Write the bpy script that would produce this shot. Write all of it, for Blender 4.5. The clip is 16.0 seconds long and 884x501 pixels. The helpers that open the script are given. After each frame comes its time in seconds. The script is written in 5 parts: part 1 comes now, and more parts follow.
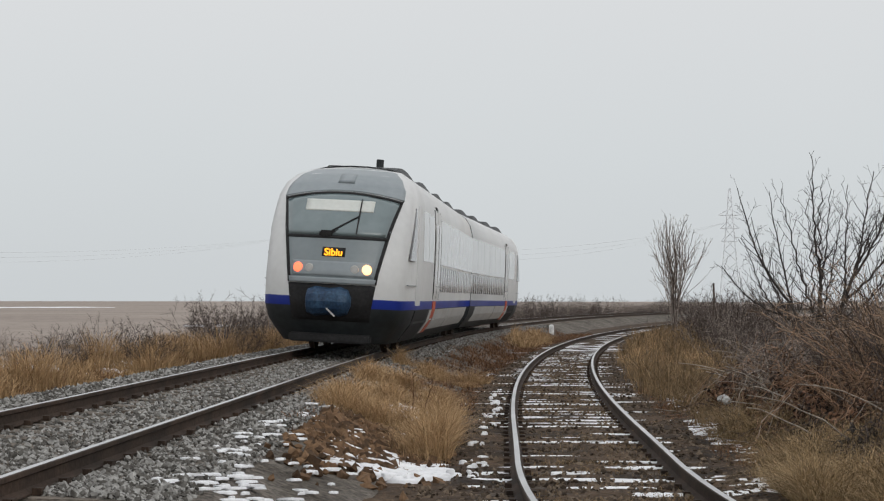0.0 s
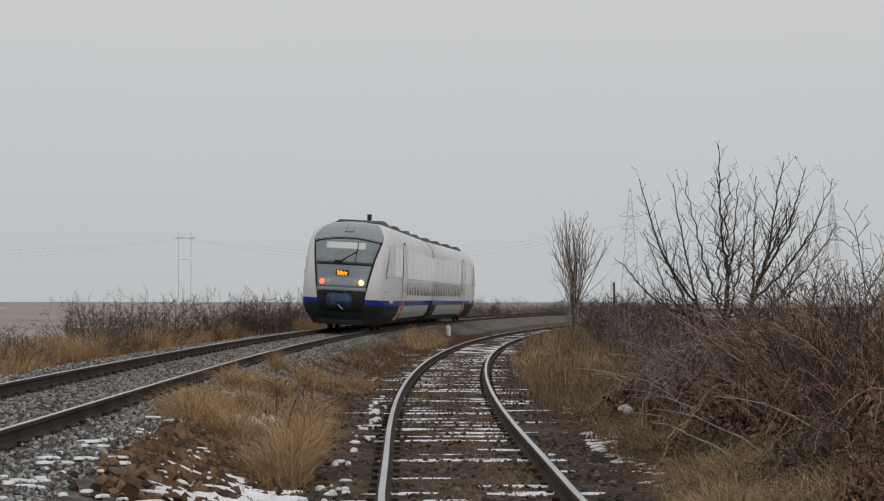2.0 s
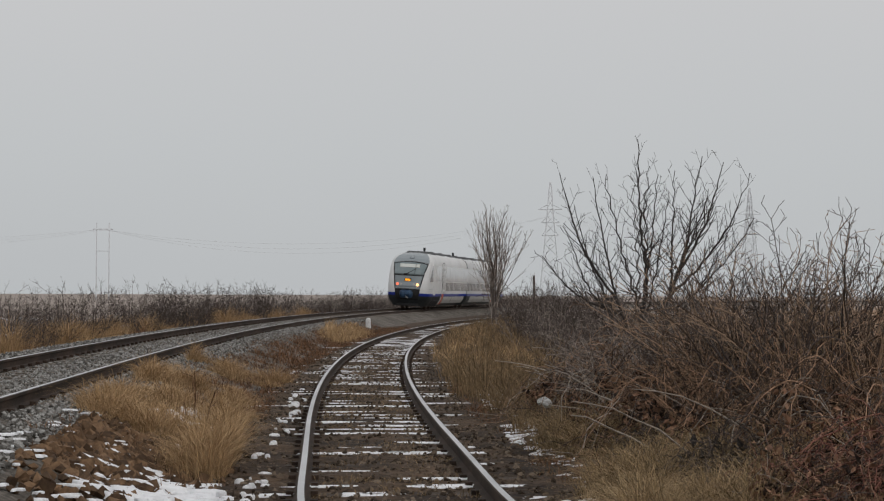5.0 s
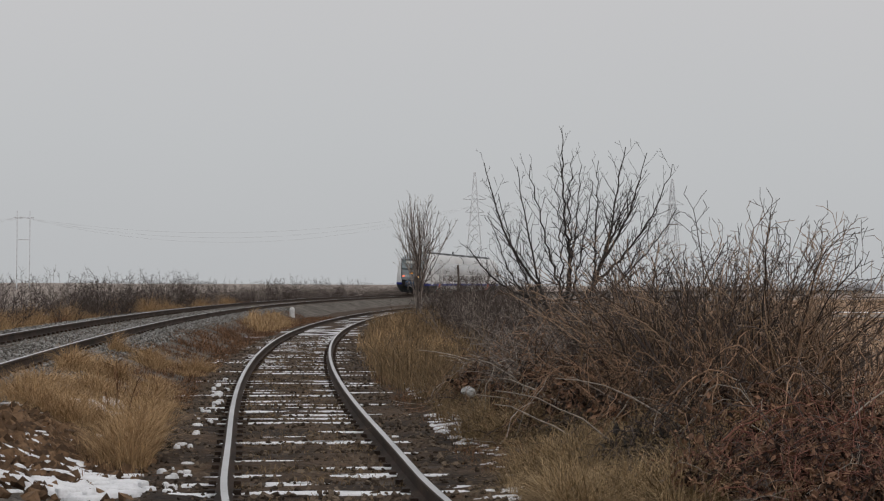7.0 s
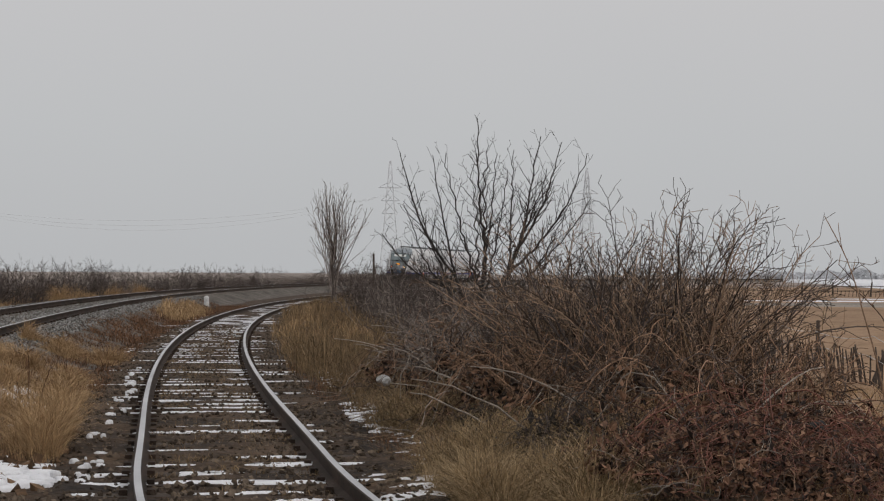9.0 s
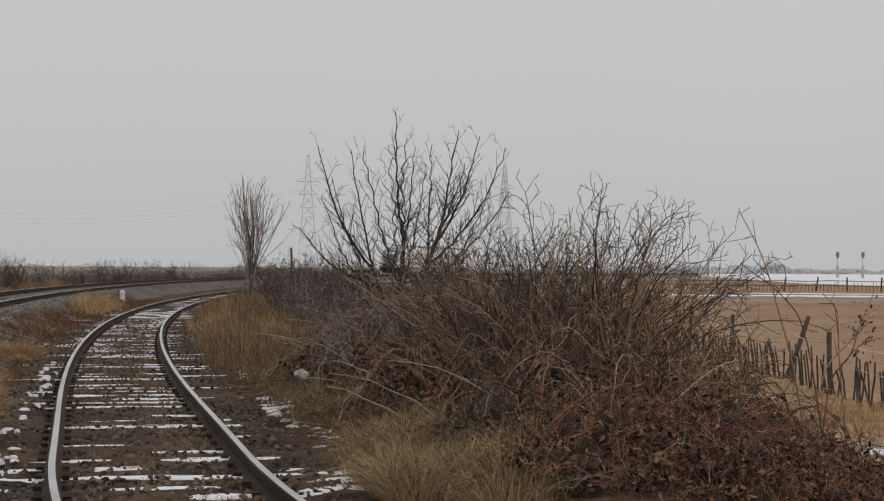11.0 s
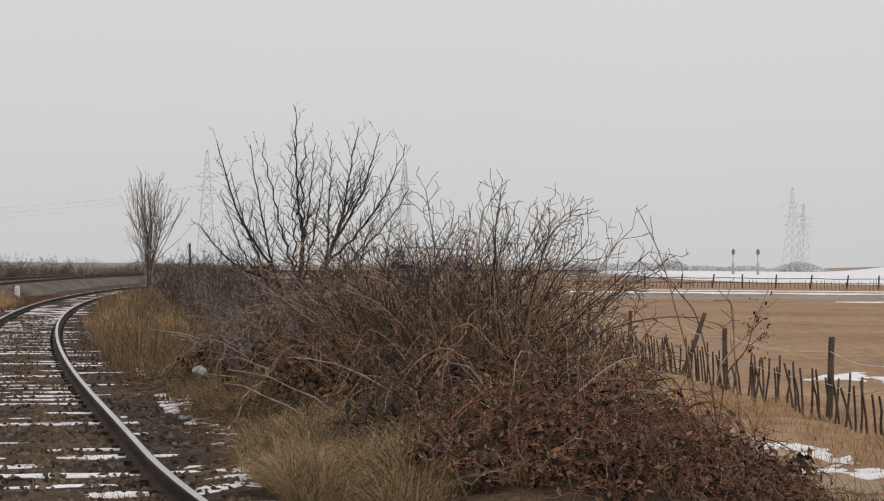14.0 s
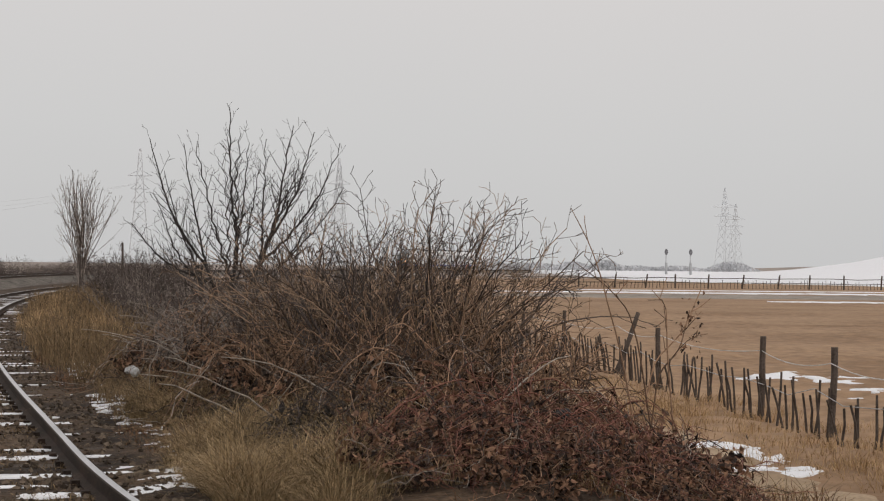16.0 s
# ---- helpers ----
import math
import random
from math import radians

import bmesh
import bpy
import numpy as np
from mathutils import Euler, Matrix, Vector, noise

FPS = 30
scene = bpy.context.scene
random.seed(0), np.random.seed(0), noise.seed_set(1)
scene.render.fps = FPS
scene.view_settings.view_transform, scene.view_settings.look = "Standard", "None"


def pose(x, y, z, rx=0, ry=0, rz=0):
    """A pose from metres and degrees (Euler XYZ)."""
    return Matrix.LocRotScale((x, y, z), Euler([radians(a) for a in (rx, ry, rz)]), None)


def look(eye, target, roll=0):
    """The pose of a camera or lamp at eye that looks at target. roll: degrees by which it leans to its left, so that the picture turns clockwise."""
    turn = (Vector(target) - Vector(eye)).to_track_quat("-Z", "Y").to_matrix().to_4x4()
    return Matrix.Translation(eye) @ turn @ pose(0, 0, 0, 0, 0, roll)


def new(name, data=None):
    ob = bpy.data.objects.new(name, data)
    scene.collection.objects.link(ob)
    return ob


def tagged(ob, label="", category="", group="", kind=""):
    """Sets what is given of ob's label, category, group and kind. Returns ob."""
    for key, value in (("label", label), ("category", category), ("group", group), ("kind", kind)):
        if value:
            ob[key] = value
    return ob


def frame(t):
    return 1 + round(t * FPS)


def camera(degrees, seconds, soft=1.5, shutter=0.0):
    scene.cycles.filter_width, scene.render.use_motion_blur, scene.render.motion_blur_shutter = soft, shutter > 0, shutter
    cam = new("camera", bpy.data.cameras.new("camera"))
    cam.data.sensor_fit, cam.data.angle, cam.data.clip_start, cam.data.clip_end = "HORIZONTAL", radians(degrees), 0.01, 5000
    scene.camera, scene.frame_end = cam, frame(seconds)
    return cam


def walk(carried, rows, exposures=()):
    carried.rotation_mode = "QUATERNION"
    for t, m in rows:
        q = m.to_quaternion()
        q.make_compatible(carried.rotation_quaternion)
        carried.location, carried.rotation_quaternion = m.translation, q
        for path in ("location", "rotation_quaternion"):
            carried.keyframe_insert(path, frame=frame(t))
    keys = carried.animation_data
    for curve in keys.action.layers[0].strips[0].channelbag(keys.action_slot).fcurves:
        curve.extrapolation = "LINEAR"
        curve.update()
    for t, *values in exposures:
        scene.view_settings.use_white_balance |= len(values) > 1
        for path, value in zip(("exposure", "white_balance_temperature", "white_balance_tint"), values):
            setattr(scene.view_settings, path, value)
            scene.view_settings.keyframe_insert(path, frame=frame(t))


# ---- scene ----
FOV = 29.28
EYE = 1.64
cam = camera(FOV, 16.0, soft=1.2)
# seconds, offset from the standing place, turn in degrees
PATH = [
    (0, -0.263, -2.571, 0.032, 91.687, -0.049, 3.313),
    (0.5, -0.085, -0.794, 0.007, 91.815, -0.074, 3.088),
    (1, 0.000, 0.000, 0.000, 91.711, 0.003, 2.090),
    (1.5, 0.000, 0.000, 0.000, 91.720, -0.027, 0.861),
    (2, 0.000, 0.000, 0.000, 91.715, -0.063, 0.003),
    (2.5, 0.000, 0.000, 0.000, 91.699, -0.046, -0.457),
    (3, 0.000, 0.000, 0.000, 91.658, -0.124, -0.916),
    (3.5, 0.000, 0.000, 0.000, 91.615, -0.124, -1.347),
    (6, 0.000, 0.000, 0.000, 91.326, -0.243, -3.828),
    (6.5, 0.000, 0.000, 0.000, 91.224, -0.235, -4.514),
    (7, 0.000, 0.000, 0.000, 91.131, -0.290, -5.257),
    (7.5, 0.000, 0.000, 0.000, 91.040, -0.302, -5.945),
    (8, 0.000, 0.000, 0.000, 90.938, -0.316, -6.685),
    (8.5, 0.000, 0.000, 0.000, 90.843, -0.320, -7.369),
    (9, 0.000, 0.000, 0.000, 90.755, -0.328, -8.119),
    (11.5, 0.000, 0.000, 0.000, 90.546, -0.407, -11.490),
    (12, 0.000, 0.000, 0.000, 90.517, -0.434, -12.046),
    (12.5, 0.000, 0.000, 0.000, 90.491, -0.445, -12.586),
    (13, 0.000, 0.000, 0.000, 90.483, -0.465, -13.179),
    (13.5, 0.000, 0.000, 0.000, 90.484, -0.503, -13.723),
    (14, 0.000, 0.000, 0.000, 90.478, -0.500, -14.286),
    (14.5, 0.000, 0.000, 0.000, 90.473, -0.509, -14.822),
    (15, 0.000, 0.000, 0.000, 90.475, -0.529, -15.402),
    (15.5, 0.000, 0.000, 0.000, 90.479, -0.532, -15.926),
    (16, 0.000, 0.000, 0.000, 90.486, -0.562, -16.501),
]
EXPOSE = [(0.0, 0.02, 6500, 10), (0.5, 0.12, 6500, 10), (1.0, -0.05, 6500, 10), (2.0, -0.24, 6550, 11), (3.5, -0.28, 6550, 11), (6.0, -0.32, 6600, 12), (9.2, -0.36, 6650, 13), (11.3, -0.30, 6750, 13), (11.8, -0.18, 6750, 13), (12.5, 0.0, 6800, 13), (16.0, -0.12, 6850, 14)]
walk(cam, [(t, pose(x, y, EYE + z, rx, ry, rz)) for t, x, y, z, rx, ry, rz in PATH], EXPOSE)

# ---- world and light: an overcast winter sky ----
world = bpy.data.worlds.new("world")
scene.world = world
world.use_nodes = True
wn, wl = world.node_tree.nodes, world.node_tree.links
wn.clear()
w_out = wn.new("ShaderNodeOutputWorld")
w_bg = wn.new("ShaderNodeBackground")
w_sky = wn.new("ShaderNodeTexSky")
w_sky.sky_type = "NISHITA"
w_sky.sun_disc = False
w_sky.sun_elevation = radians(28)
w_sky.sun_rotation = radians(150)
w_sky.dust_density = 4.0
w_tex = wn.new("ShaderNodeTexCoord")
w_sep = wn.new("ShaderNodeSeparateXYZ")
w_ramp = wn.new("ShaderNodeValToRGB")
w_noise = wn.new("ShaderNodeTexNoise")
w_noise.inputs["Scale"].default_value = 2.2
w_noise.inputs["Detail"].default_value = 3.0
w_add = wn.new("ShaderNodeMath")
w_add.operation = "MULTIPLY_ADD"
w_add.inputs[1].default_value = 0.10
cr = w_ramp.color_ramp
cr.elements[0].position, cr.elements[0].color = 0.0, (0.52, 0.55, 0.568, 1)
cr.elements[1].position, cr.elements[1].color = 1.0, (0.78, 0.79, 0.80, 1)
e = cr.elements.new(0.12)
e.color = (0.585, 0.615, 0.63, 1)
e = cr.elements.new(0.26)
e.color = (0.655, 0.664, 0.672, 1)
w_mix = wn.new("ShaderNodeMix")
w_mix.data_type = "RGBA"
w_mix.inputs["Factor"].default_value = 0.97
w_sc = wn.new("ShaderNodeVectorMath")
w_sc.operation = "SCALE"
w_sc.inputs["Scale"].default_value = 0.10
wl.new(w_tex.outputs["Generated"], w_sep.inputs[0])
wl.new(w_tex.outputs["Generated"], w_noise.inputs["Vector"])
wl.new(w_noise.outputs["Fac"], w_add.inputs[0])
wl.new(w_sep.outputs["Z"], w_add.inputs[2])
wl.new(w_add.outputs[0], w_ramp.inputs["Fac"])
wl.new(w_sky.outputs["Color"], w_sc.inputs[0])
wl.new(w_sc.outputs["Vector"], w_mix.inputs["A"])
wl.new(w_ramp.outputs["Color"], w_mix.inputs["B"])
wl.new(w_mix.outputs["Result"], w_bg.inputs["Color"])
w_bg.inputs["Strength"].default_value = 1.1
wl.new(w_bg.outputs["Background"], w_out.inputs["Surface"])

sun = new("sun", bpy.data.lights.new("sun", "SUN"))
sun.data.energy = 0.5
sun.data.angle = radians(35)
sun.data.color = (1.0, 0.96, 0.91)
sun.matrix_basis = look((60, -60, 60), (0, 20, 0))


# ---- materials ----
def mat(name, c1, c2, scale=4.0, fine=60.0, rough=0.8, metal=0.0, bump=0.3, dist=0.01, island=0.0, fine_amt=0.35, space="Object", spec=0.3):
    """A surface whose colour wanders between c1 and c2 at a large scale and flickers at a fine one."""
    m = bpy.data.materials.new(name)
    m.use_nodes = True
    n, l = m.node_tree.nodes, m.node_tree.links
    b = n["Principled BSDF"]
    b.inputs["Roughness"].default_value = rough
    b.inputs["Metallic"].default_value = metal
    b.inputs["Specular IOR Level"].default_value = spec
    tc = n.new("ShaderNodeTexCoord")
    n1, n2 = n.new("ShaderNodeTexNoise"), n.new("ShaderNodeTexNoise")
    n1.inputs["Scale"].default_value, n1.inputs["Detail"].default_value = scale, 5
    n2.inputs["Scale"].default_value, n2.inputs["Detail"].default_value = fine, 4
    l.new(tc.outputs[space], n1.inputs["Vector"])
    l.new(tc.outputs[space], n2.inputs["Vector"])
    ramp = n.new("ShaderNodeValToRGB")
    ramp.color_ramp.elements[0].position, ramp.color_ramp.elements[0].color = 0.35, (*c1, 1)
    ramp.color_ramp.elements[1].position, ramp.color_ramp.elements[1].color = 0.65, (*c2, 1)
    fac = n1.outputs["Fac"]
    if island:
        g = n.new("ShaderNodeNewGeometry")
        mx = n.new("ShaderNodeMix")
        mx.inputs["Factor"].default_value = island
        l.new(n1.outputs["Fac"], mx.inputs["A"])
        l.new(g.outputs["Random Per Island"], mx.inputs["B"])
        fac = mx.outputs["Result"]
    l.new(fac, ramp.inputs["Fac"])
    mr = n.new("ShaderNodeMapRange")
    mr.inputs["To Min"].default_value, mr.inputs["To Max"].default_value = 1 - fine_amt, 1 + fine_amt
    mr.inputs["From Min"].default_value, mr.inputs["From Max"].default_value = 0.3, 0.7
    l.new(n2.outputs["Fac"], mr.inputs["Value"])
    sc = n.new("ShaderNodeVectorMath")
    sc.operation = "SCALE"
    l.new(ramp.outputs["Color"], sc.inputs[0])
    l.new(mr.outputs["Result"], sc.inputs["Scale"])
    l.new(sc.outputs["Vector"], b.inputs["Base Color"])
    if bump:
        bp = n.new("ShaderNodeBump")
        bp.inputs["Strength"].default_value, bp.inputs["Distance"].default_value = bump, dist
        l.new(n2.outputs["Fac"], bp.inputs["Height"])
        l.new(bp.outputs["Normal"], b.inputs["Normal"])
    return m


def glow(name, colour, strength):
    m = bpy.data.materials.new(name)
    m.use_nodes = True
    b = m.node_tree.nodes["Principled BSDF"]
    b.inputs["Base Color"].default_value = (*colour, 1)
    b.inputs["Emission Color"].default_value = (*colour, 1)
    b.inputs["Emission Strength"].default_value = strength
    return m


M_SOIL = mat("soil", (0.024, 0.016, 0.011), (0.10, 0.063, 0.037), 0.9, 14, 0.95, bump=0.8, dist=0.05, fine_amt=0.5)
M_FIELD = mat("dry_field", (0.26, 0.16, 0.092), (0.37, 0.24, 0.145), 0.12, 3, 0.95, bump=0.5, dist=0.1, fine_amt=0.22)
# plain paled to grey-brown, which carries the haze towards the horizon
M_PLAIN = mat("hazed_plain", (0.27, 0.225, 0.195), (0.36, 0.305, 0.265), 0.03, 0.8, 0.95, bump=0.2, dist=0.1, fine_amt=0.2)
M_ROAD = mat("dirt_road", (0.30, 0.21, 0.13), (0.40, 0.30, 0.20), 1.2, 18, 0.95, bump=0.5, dist=0.02, fine_amt=0.2)
M_SNOW = mat("snow", (0.80, 0.81, 0.84), (0.90, 0.91, 0.93), 3, 40, 0.6, bump=0.5, dist=0.02, fine_amt=0.05)
M_BALLAST = mat("ballast_bed", (0.075, 0.064, 0.052), (0.17, 0.15, 0.13), 1.1, 16, 0.95, bump=1.0, dist=0.05, fine_amt=0.6)
M_STONE = mat("crushed_stone", (0.10, 0.094, 0.085), (0.34, 0.335, 0.32), 0.8, 30, 0.9, bump=0.2, island=0.75, fine_amt=0.25)
M_OLDSTONE = mat("old_stone", (0.045, 0.032, 0.022), (0.17, 0.13, 0.095), 0.8, 30, 0.9, bump=0.2, island=0.75, fine_amt=0.25)
M_RAILTOP = mat("worn_steel", (0.45, 0.45, 0.46), (0.62, 0.62, 0.63), 0.8, 25, 0.32, 0.85, 0.05, fine_amt=0.12)
M_RAIL = mat("rusty_steel", (0.028, 0.019, 0.014), (0.065, 0.042, 0.03), 1.5, 30, 0.85, 0.1, 0.4, 0.004)
M_TIMBER = mat("old_timber", (0.04, 0.03, 0.024), (0.11, 0.085, 0.065), 2.0, 35, 0.9, bump=0.7, dist=0.01)
M_CONCRETE = mat("dirty_concrete", (0.11, 0.092, 0.075), (0.22, 0.19, 0.16), 2.0, 35, 0.9, bump=0.4)
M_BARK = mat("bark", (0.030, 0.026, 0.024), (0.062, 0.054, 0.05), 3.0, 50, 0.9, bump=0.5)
M_TWIG = mat("twig", (0.07, 0.048, 0.035), (0.36, 0.25, 0.17), 3.0, 30, 0.9, bump=0.0, island=0.6)
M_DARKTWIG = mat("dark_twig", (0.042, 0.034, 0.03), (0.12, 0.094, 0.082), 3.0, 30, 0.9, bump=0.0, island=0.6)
M_REDCANE = mat("red_cane", (0.065, 0.026, 0.02), (0.24, 0.10, 0.07), 2.0, 30, 0.7, bump=0.0, island=0.6)
M_GREYTWIG = mat("grey_twig", (0.10, 0.082, 0.072), (0.33, 0.28, 0.245), 3.0, 30, 0.9, bump=0.0, island=0.6)
M_BRAMBLE = mat("bramble_stem", (0.065, 0.040, 0.027), (0.40, 0.25, 0.16), 2.0, 30, 0.85, bump=0.0, island=0.6)
M_LEAF = mat("dead_leaf", (0.026, 0.016, 0.012), (0.26, 0.145, 0.09), 2.0, 20, 0.85, bump=0.0, island=0.8)
M_GRASS = mat("dry_grass", (0.29, 0.185, 0.095), (0.56, 0.38, 0.205), 0.5, 8, 0.85, bump=0.0, island=0.6, fine_amt=0.15)
M_PALEGRASS = mat("bleached_grass", (0.27, 0.185, 0.11), (0.50, 0.37, 0.24), 0.3, 6, 0.85, bump=0.0, island=0.6, fine_amt=0.15)
M_OLIVE = mat("olive_grass", (0.10, 0.068, 0.037), (0.31, 0.212, 0.115), 0.5, 8, 0.85, bump=0.0, island=0.6, fine_amt=0.15)
M_RUSTGRASS = mat("rusty_weed", (0.085, 0.044, 0.024), (0.25, 0.135, 0.072), 0.5, 8, 0.85, bump=0.0, island=0.6, fine_amt=0.15)
M_STRAWTWIG = mat("tan_cane", (0.12, 0.075, 0.042), (0.27, 0.18, 0.105), 2.0, 30, 0.85, bump=0.0, island=0.6)
M_PALECANE = mat("pale_cane", (0.27, 0.23, 0.19), (0.46, 0.41, 0.35), 2.0, 30, 0.85, bump=0.0, island=0.5)
M_TUSSOCK = mat("olive_tan_grass", (0.14, 0.097, 0.050), (0.47, 0.335, 0.185), 0.5, 8, 0.85, bump=0.0, island=0.6, fine_amt=0.15)
M_POST = mat("weathered_post", (0.055, 0.043, 0.036), (0.13, 0.105, 0.09), 3.0, 40, 0.9, bump=0.5)
# distance haze is put into the pale colour of pylons, mast and cables
M_PYLON = mat("haze_pale_steel", (0.66, 0.69, 0.72), (0.73, 0.76, 0.79), 0.2, 2, 0.6, 0.0, 0.0)
# near-sky grey: the haze over the far thickets is painted in
M_FARBUSH = mat("haze_grey_thicket", (0.56, 0.57, 0.59), (0.64, 0.65, 0.67), 0.06, 0.6, 0.95, bump=0.3, dist=0.2)
M_WHITE = mat("white_paint", (0.595, 0.605, 0.605), (0.67, 0.68, 0.68), 0.5, 6, 0.35, bump=0.0, fine_amt=0.04, spec=0.5)
M_GREY = mat("grey_paint", (0.185, 0.22, 0.235), (0.22, 0.255, 0.27), 0.8, 8, 0.35, bump=0.0, fine_amt=0.05, spec=0.5)
M_ROOFGREY = mat("roof_grey", (0.25, 0.285, 0.305), (0.29, 0.325, 0.345), 0.8, 8, 0.4, bump=0.0, fine_amt=0.05)
M_BLUE = mat("blue_paint", (0.012, 0.03, 0.24), (0.018, 0.042, 0.31), 0.8, 8, 0.4, bump=0.0, fine_amt=0.06)
M_BLACK = mat("black_skirt", (0.018, 0.022, 0.024), (0.04, 0.046, 0.05), 1.2, 10, 0.55, bump=0.0, fine_amt=0.15)
M_RUBBER = mat("rubber", (0.012, 0.012, 0.013), (0.02, 0.02, 0.021), 2, 20, 0.7, bump=0.0)
M_SHEET = mat("tarpaulin", (0.012, 0.033, 0.075), (0.035, 0.078, 0.14), 4, 20, 0.5, bump=0.4, dist=0.03)
M_ORANGE = mat("orange_red_paint", (0.50, 0.085, 0.035), (0.60, 0.12, 0.05), 2, 20, 0.5, bump=0.0, fine_amt=0.08)
M_PALE = mat("pale_panel", (0.42, 0.42, 0.41), (0.50, 0.50, 0.49), 2, 12, 0.45, bump=0.0, fine_amt=0.08)
# base colour lightened to hold part of the sky's reflection
M_GLASS = mat("sky_toned_glass", (0.135, 0.18, 0.19), (0.175, 0.22, 0.23), 1.0, 4, 0.06, bump=0.0, fine_amt=0.05, spec=0.9)
M_SIDEGLASS = mat("pale_side_glass", (0.52, 0.53, 0.535), (0.58, 0.59, 0.59), 1.0, 4, 0.12, bump=0.0, fine_amt=0.04, spec=0.8)
M_LOWGLASS = mat("low_glass", (0.16, 0.165, 0.17), (0.22, 0.225, 0.23), 1.0, 4, 0.1, bump=0.0, fine_amt=0.05, spec=0.8)
M_BLIND = mat("sun_blind", (0.60, 0.63, 0.60), (0.66, 0.68, 0.65), 2, 12, 0.7, bump=0.0, fine_amt=0.04)
M_PLASTIC = mat("white_plastic", (0.60, 0.60, 0.60), (0.72, 0.72, 0.71), 6, 40, 0.5, bump=0.4)
M_WIRE = mat("wire", (0.40, 0.41, 0.42), (0.48, 0.49, 0.50), 1, 10, 0.5, 0.3, 0.0)
M_CLOD = mat("clod", (0.07, 0.042, 0.024), (0.19, 0.115, 0.065), 3, 20, 0.95, bump=0.5, island=0.5)
M_STUBBLE = mat("stubble", (0.24, 0.205, 0.17), (0.33, 0.29, 0.25), 0.1, 1.5, 0.95, bump=0.2, dist=0.1)
M_SIGNAL = mat("signal_grey", (0.13, 0.13, 0.14), (0.19, 0.19, 0.20), 1, 5, 0.6, bump=0.0)
M_AMBER = glow("amber_display", (1.0, 0.36, 0.01), 1.6)
M_RED = glow("red_lamp", (1.0, 0.17, 0.08), 1.6)
M_WARM = glow("warm_headlamp", (1.0, 0.52, 0.22), 2.6)


# ---- mesh helpers ----
def mesh_of(name, verts, faces, mats, index=None, smooth=False):
    me = bpy.data.meshes.new(name)
    me.from_pydata([tuple(map(float, v)) for v in verts], [], [tuple(map(int, f)) for f in faces])
    for m in mats if isinstance(mats, (list, tuple)) else [mats]:
        me.materials.append(m)
    if index is not None:
        me.polygons.foreach_set("material_index", [int(i) for i in index])
    if smooth:
        me.polygons.foreach_set("use_smooth", [True] * len(me.polygons))
    me.update()
    return me


def thing(name, data, label, category, group="", kind=""):
    return tagged(new(name, data), label, category, group, kind)


def part(name, data, parent, label=""):
    ob = new(name, data)
    ob.parent = parent
    if label:
        tagged(ob, label)
    return ob


class Soup:
    """Gathers vertices and faces of many small pieces into one mesh."""

    def __init__(self):
        self.v, self.f, self.n = [], [], 0

    def add(self, v, f):
        v = np.asarray(v, float)
        self.v.append(v)
        self.f.extend([tuple(i + self.n for i in q) for q in f])
        self.n += len(v)

    def box(self, m, sx, sy, sz, bev=0.0):
        c = np.array([(x, y, z) for z in (-.5, .5) for y in (-.5, .5) for x in (-.5, .5)]) * (sx, sy, sz)
        a = np.array(m)
        self.add(c @ a[:3, :3].T + a[:3, 3], [(0, 2, 3, 1), (4, 5, 7, 6), (0, 1, 5, 4), (2, 6, 7, 3), (0, 4, 6, 2), (1, 3, 7, 5)])

    def tube(self, pts, radii, sides=4):
        pts = np.asarray(pts, float)
        k = len(pts)
        d = np.gradient(pts, axis=0)
        d /= np.linalg.norm(d, axis=1)[:, None] + 1e-9
        ref = np.array([0.31, 0.17, 0.93]) if abs(d[0, 2]) < 0.9 else np.array([1.0, 0.2, 0.1])
        a = np.cross(d, ref)
        a /= np.linalg.norm(a, axis=1)[:, None] + 1e-9
        b = np.cross(d, a)
        w = np.arange(sides) * 2 * np.pi / sides
        r = np.asarray(radii, float)[:, None, None]
        v = pts[:, None, :] + r * (a[:, None, :] * np.cos(w)[None, :, None] + b[:, None, :] * np.sin(w)[None, :, None])
        f = [(i * sides + j, i * sides + (j + 1) % sides, (i + 1) * sides + (j + 1) % sides, (i + 1) * sides + j) for i in range(k - 1) for j in range(sides)]
        f.append(tuple(range((k - 1) * sides, k * sides)))
        self.add(v.reshape(-1, 3), f)

    def mesh(self, name, mats, smooth=False):
        return mesh_of(name, np.concatenate(self.v) if self.v else [], self.f, mats, None, smooth)


def smooth01(a, b, x):
    t = np.clip((np.asarray(x, float) - a) / (b - a), 0, 1)
    return t * t * (3 - 2 * t)


# ---- the two tracks' centre lines ----
STEP = 0.5
ARC = np.arange(-30, 430, STEP)


def centre_line(x0, head, y0, ramp, k, k0=0.0, kink=0.0):
    kk = k0 * (ARC > -5) + np.clip((ARC - y0) / ramp, 0, 1) * (k - k0)
    th = head + np.concatenate([[0], np.cumsum((kk[1:] + kk[:-1]) / 2 * STEP)])
    x = np.concatenate([[0], np.cumsum(np.sin((th[1:] + th[:-1]) / 2) * STEP)])
    y = np.concatenate([[0], np.cumsum(np.cos((th[1:] + th[:-1]) / 2) * STEP)])
    i = int(np.argmin(np.abs(ARC + 5)))
    x, y = x - x[i] + x0, y - y[i] - 5
    return x + kink * np.clip(13.5 - y, 0, 6) ** 2, y, th


MAIN = centre_line(-4.208, -0.0057, 18.42, 13.62, 0.00202)
SIDE = centre_line(0.524, -0.0059, 17.49, 1.00, 0.00271, -0.00082, kink=0.010)
CANT = 0.08
MAIN_Z = EYE - 1.039   # head of the main track's inner rail
SIDE_Z = EYE - 1.480   # heads of the siding's rails


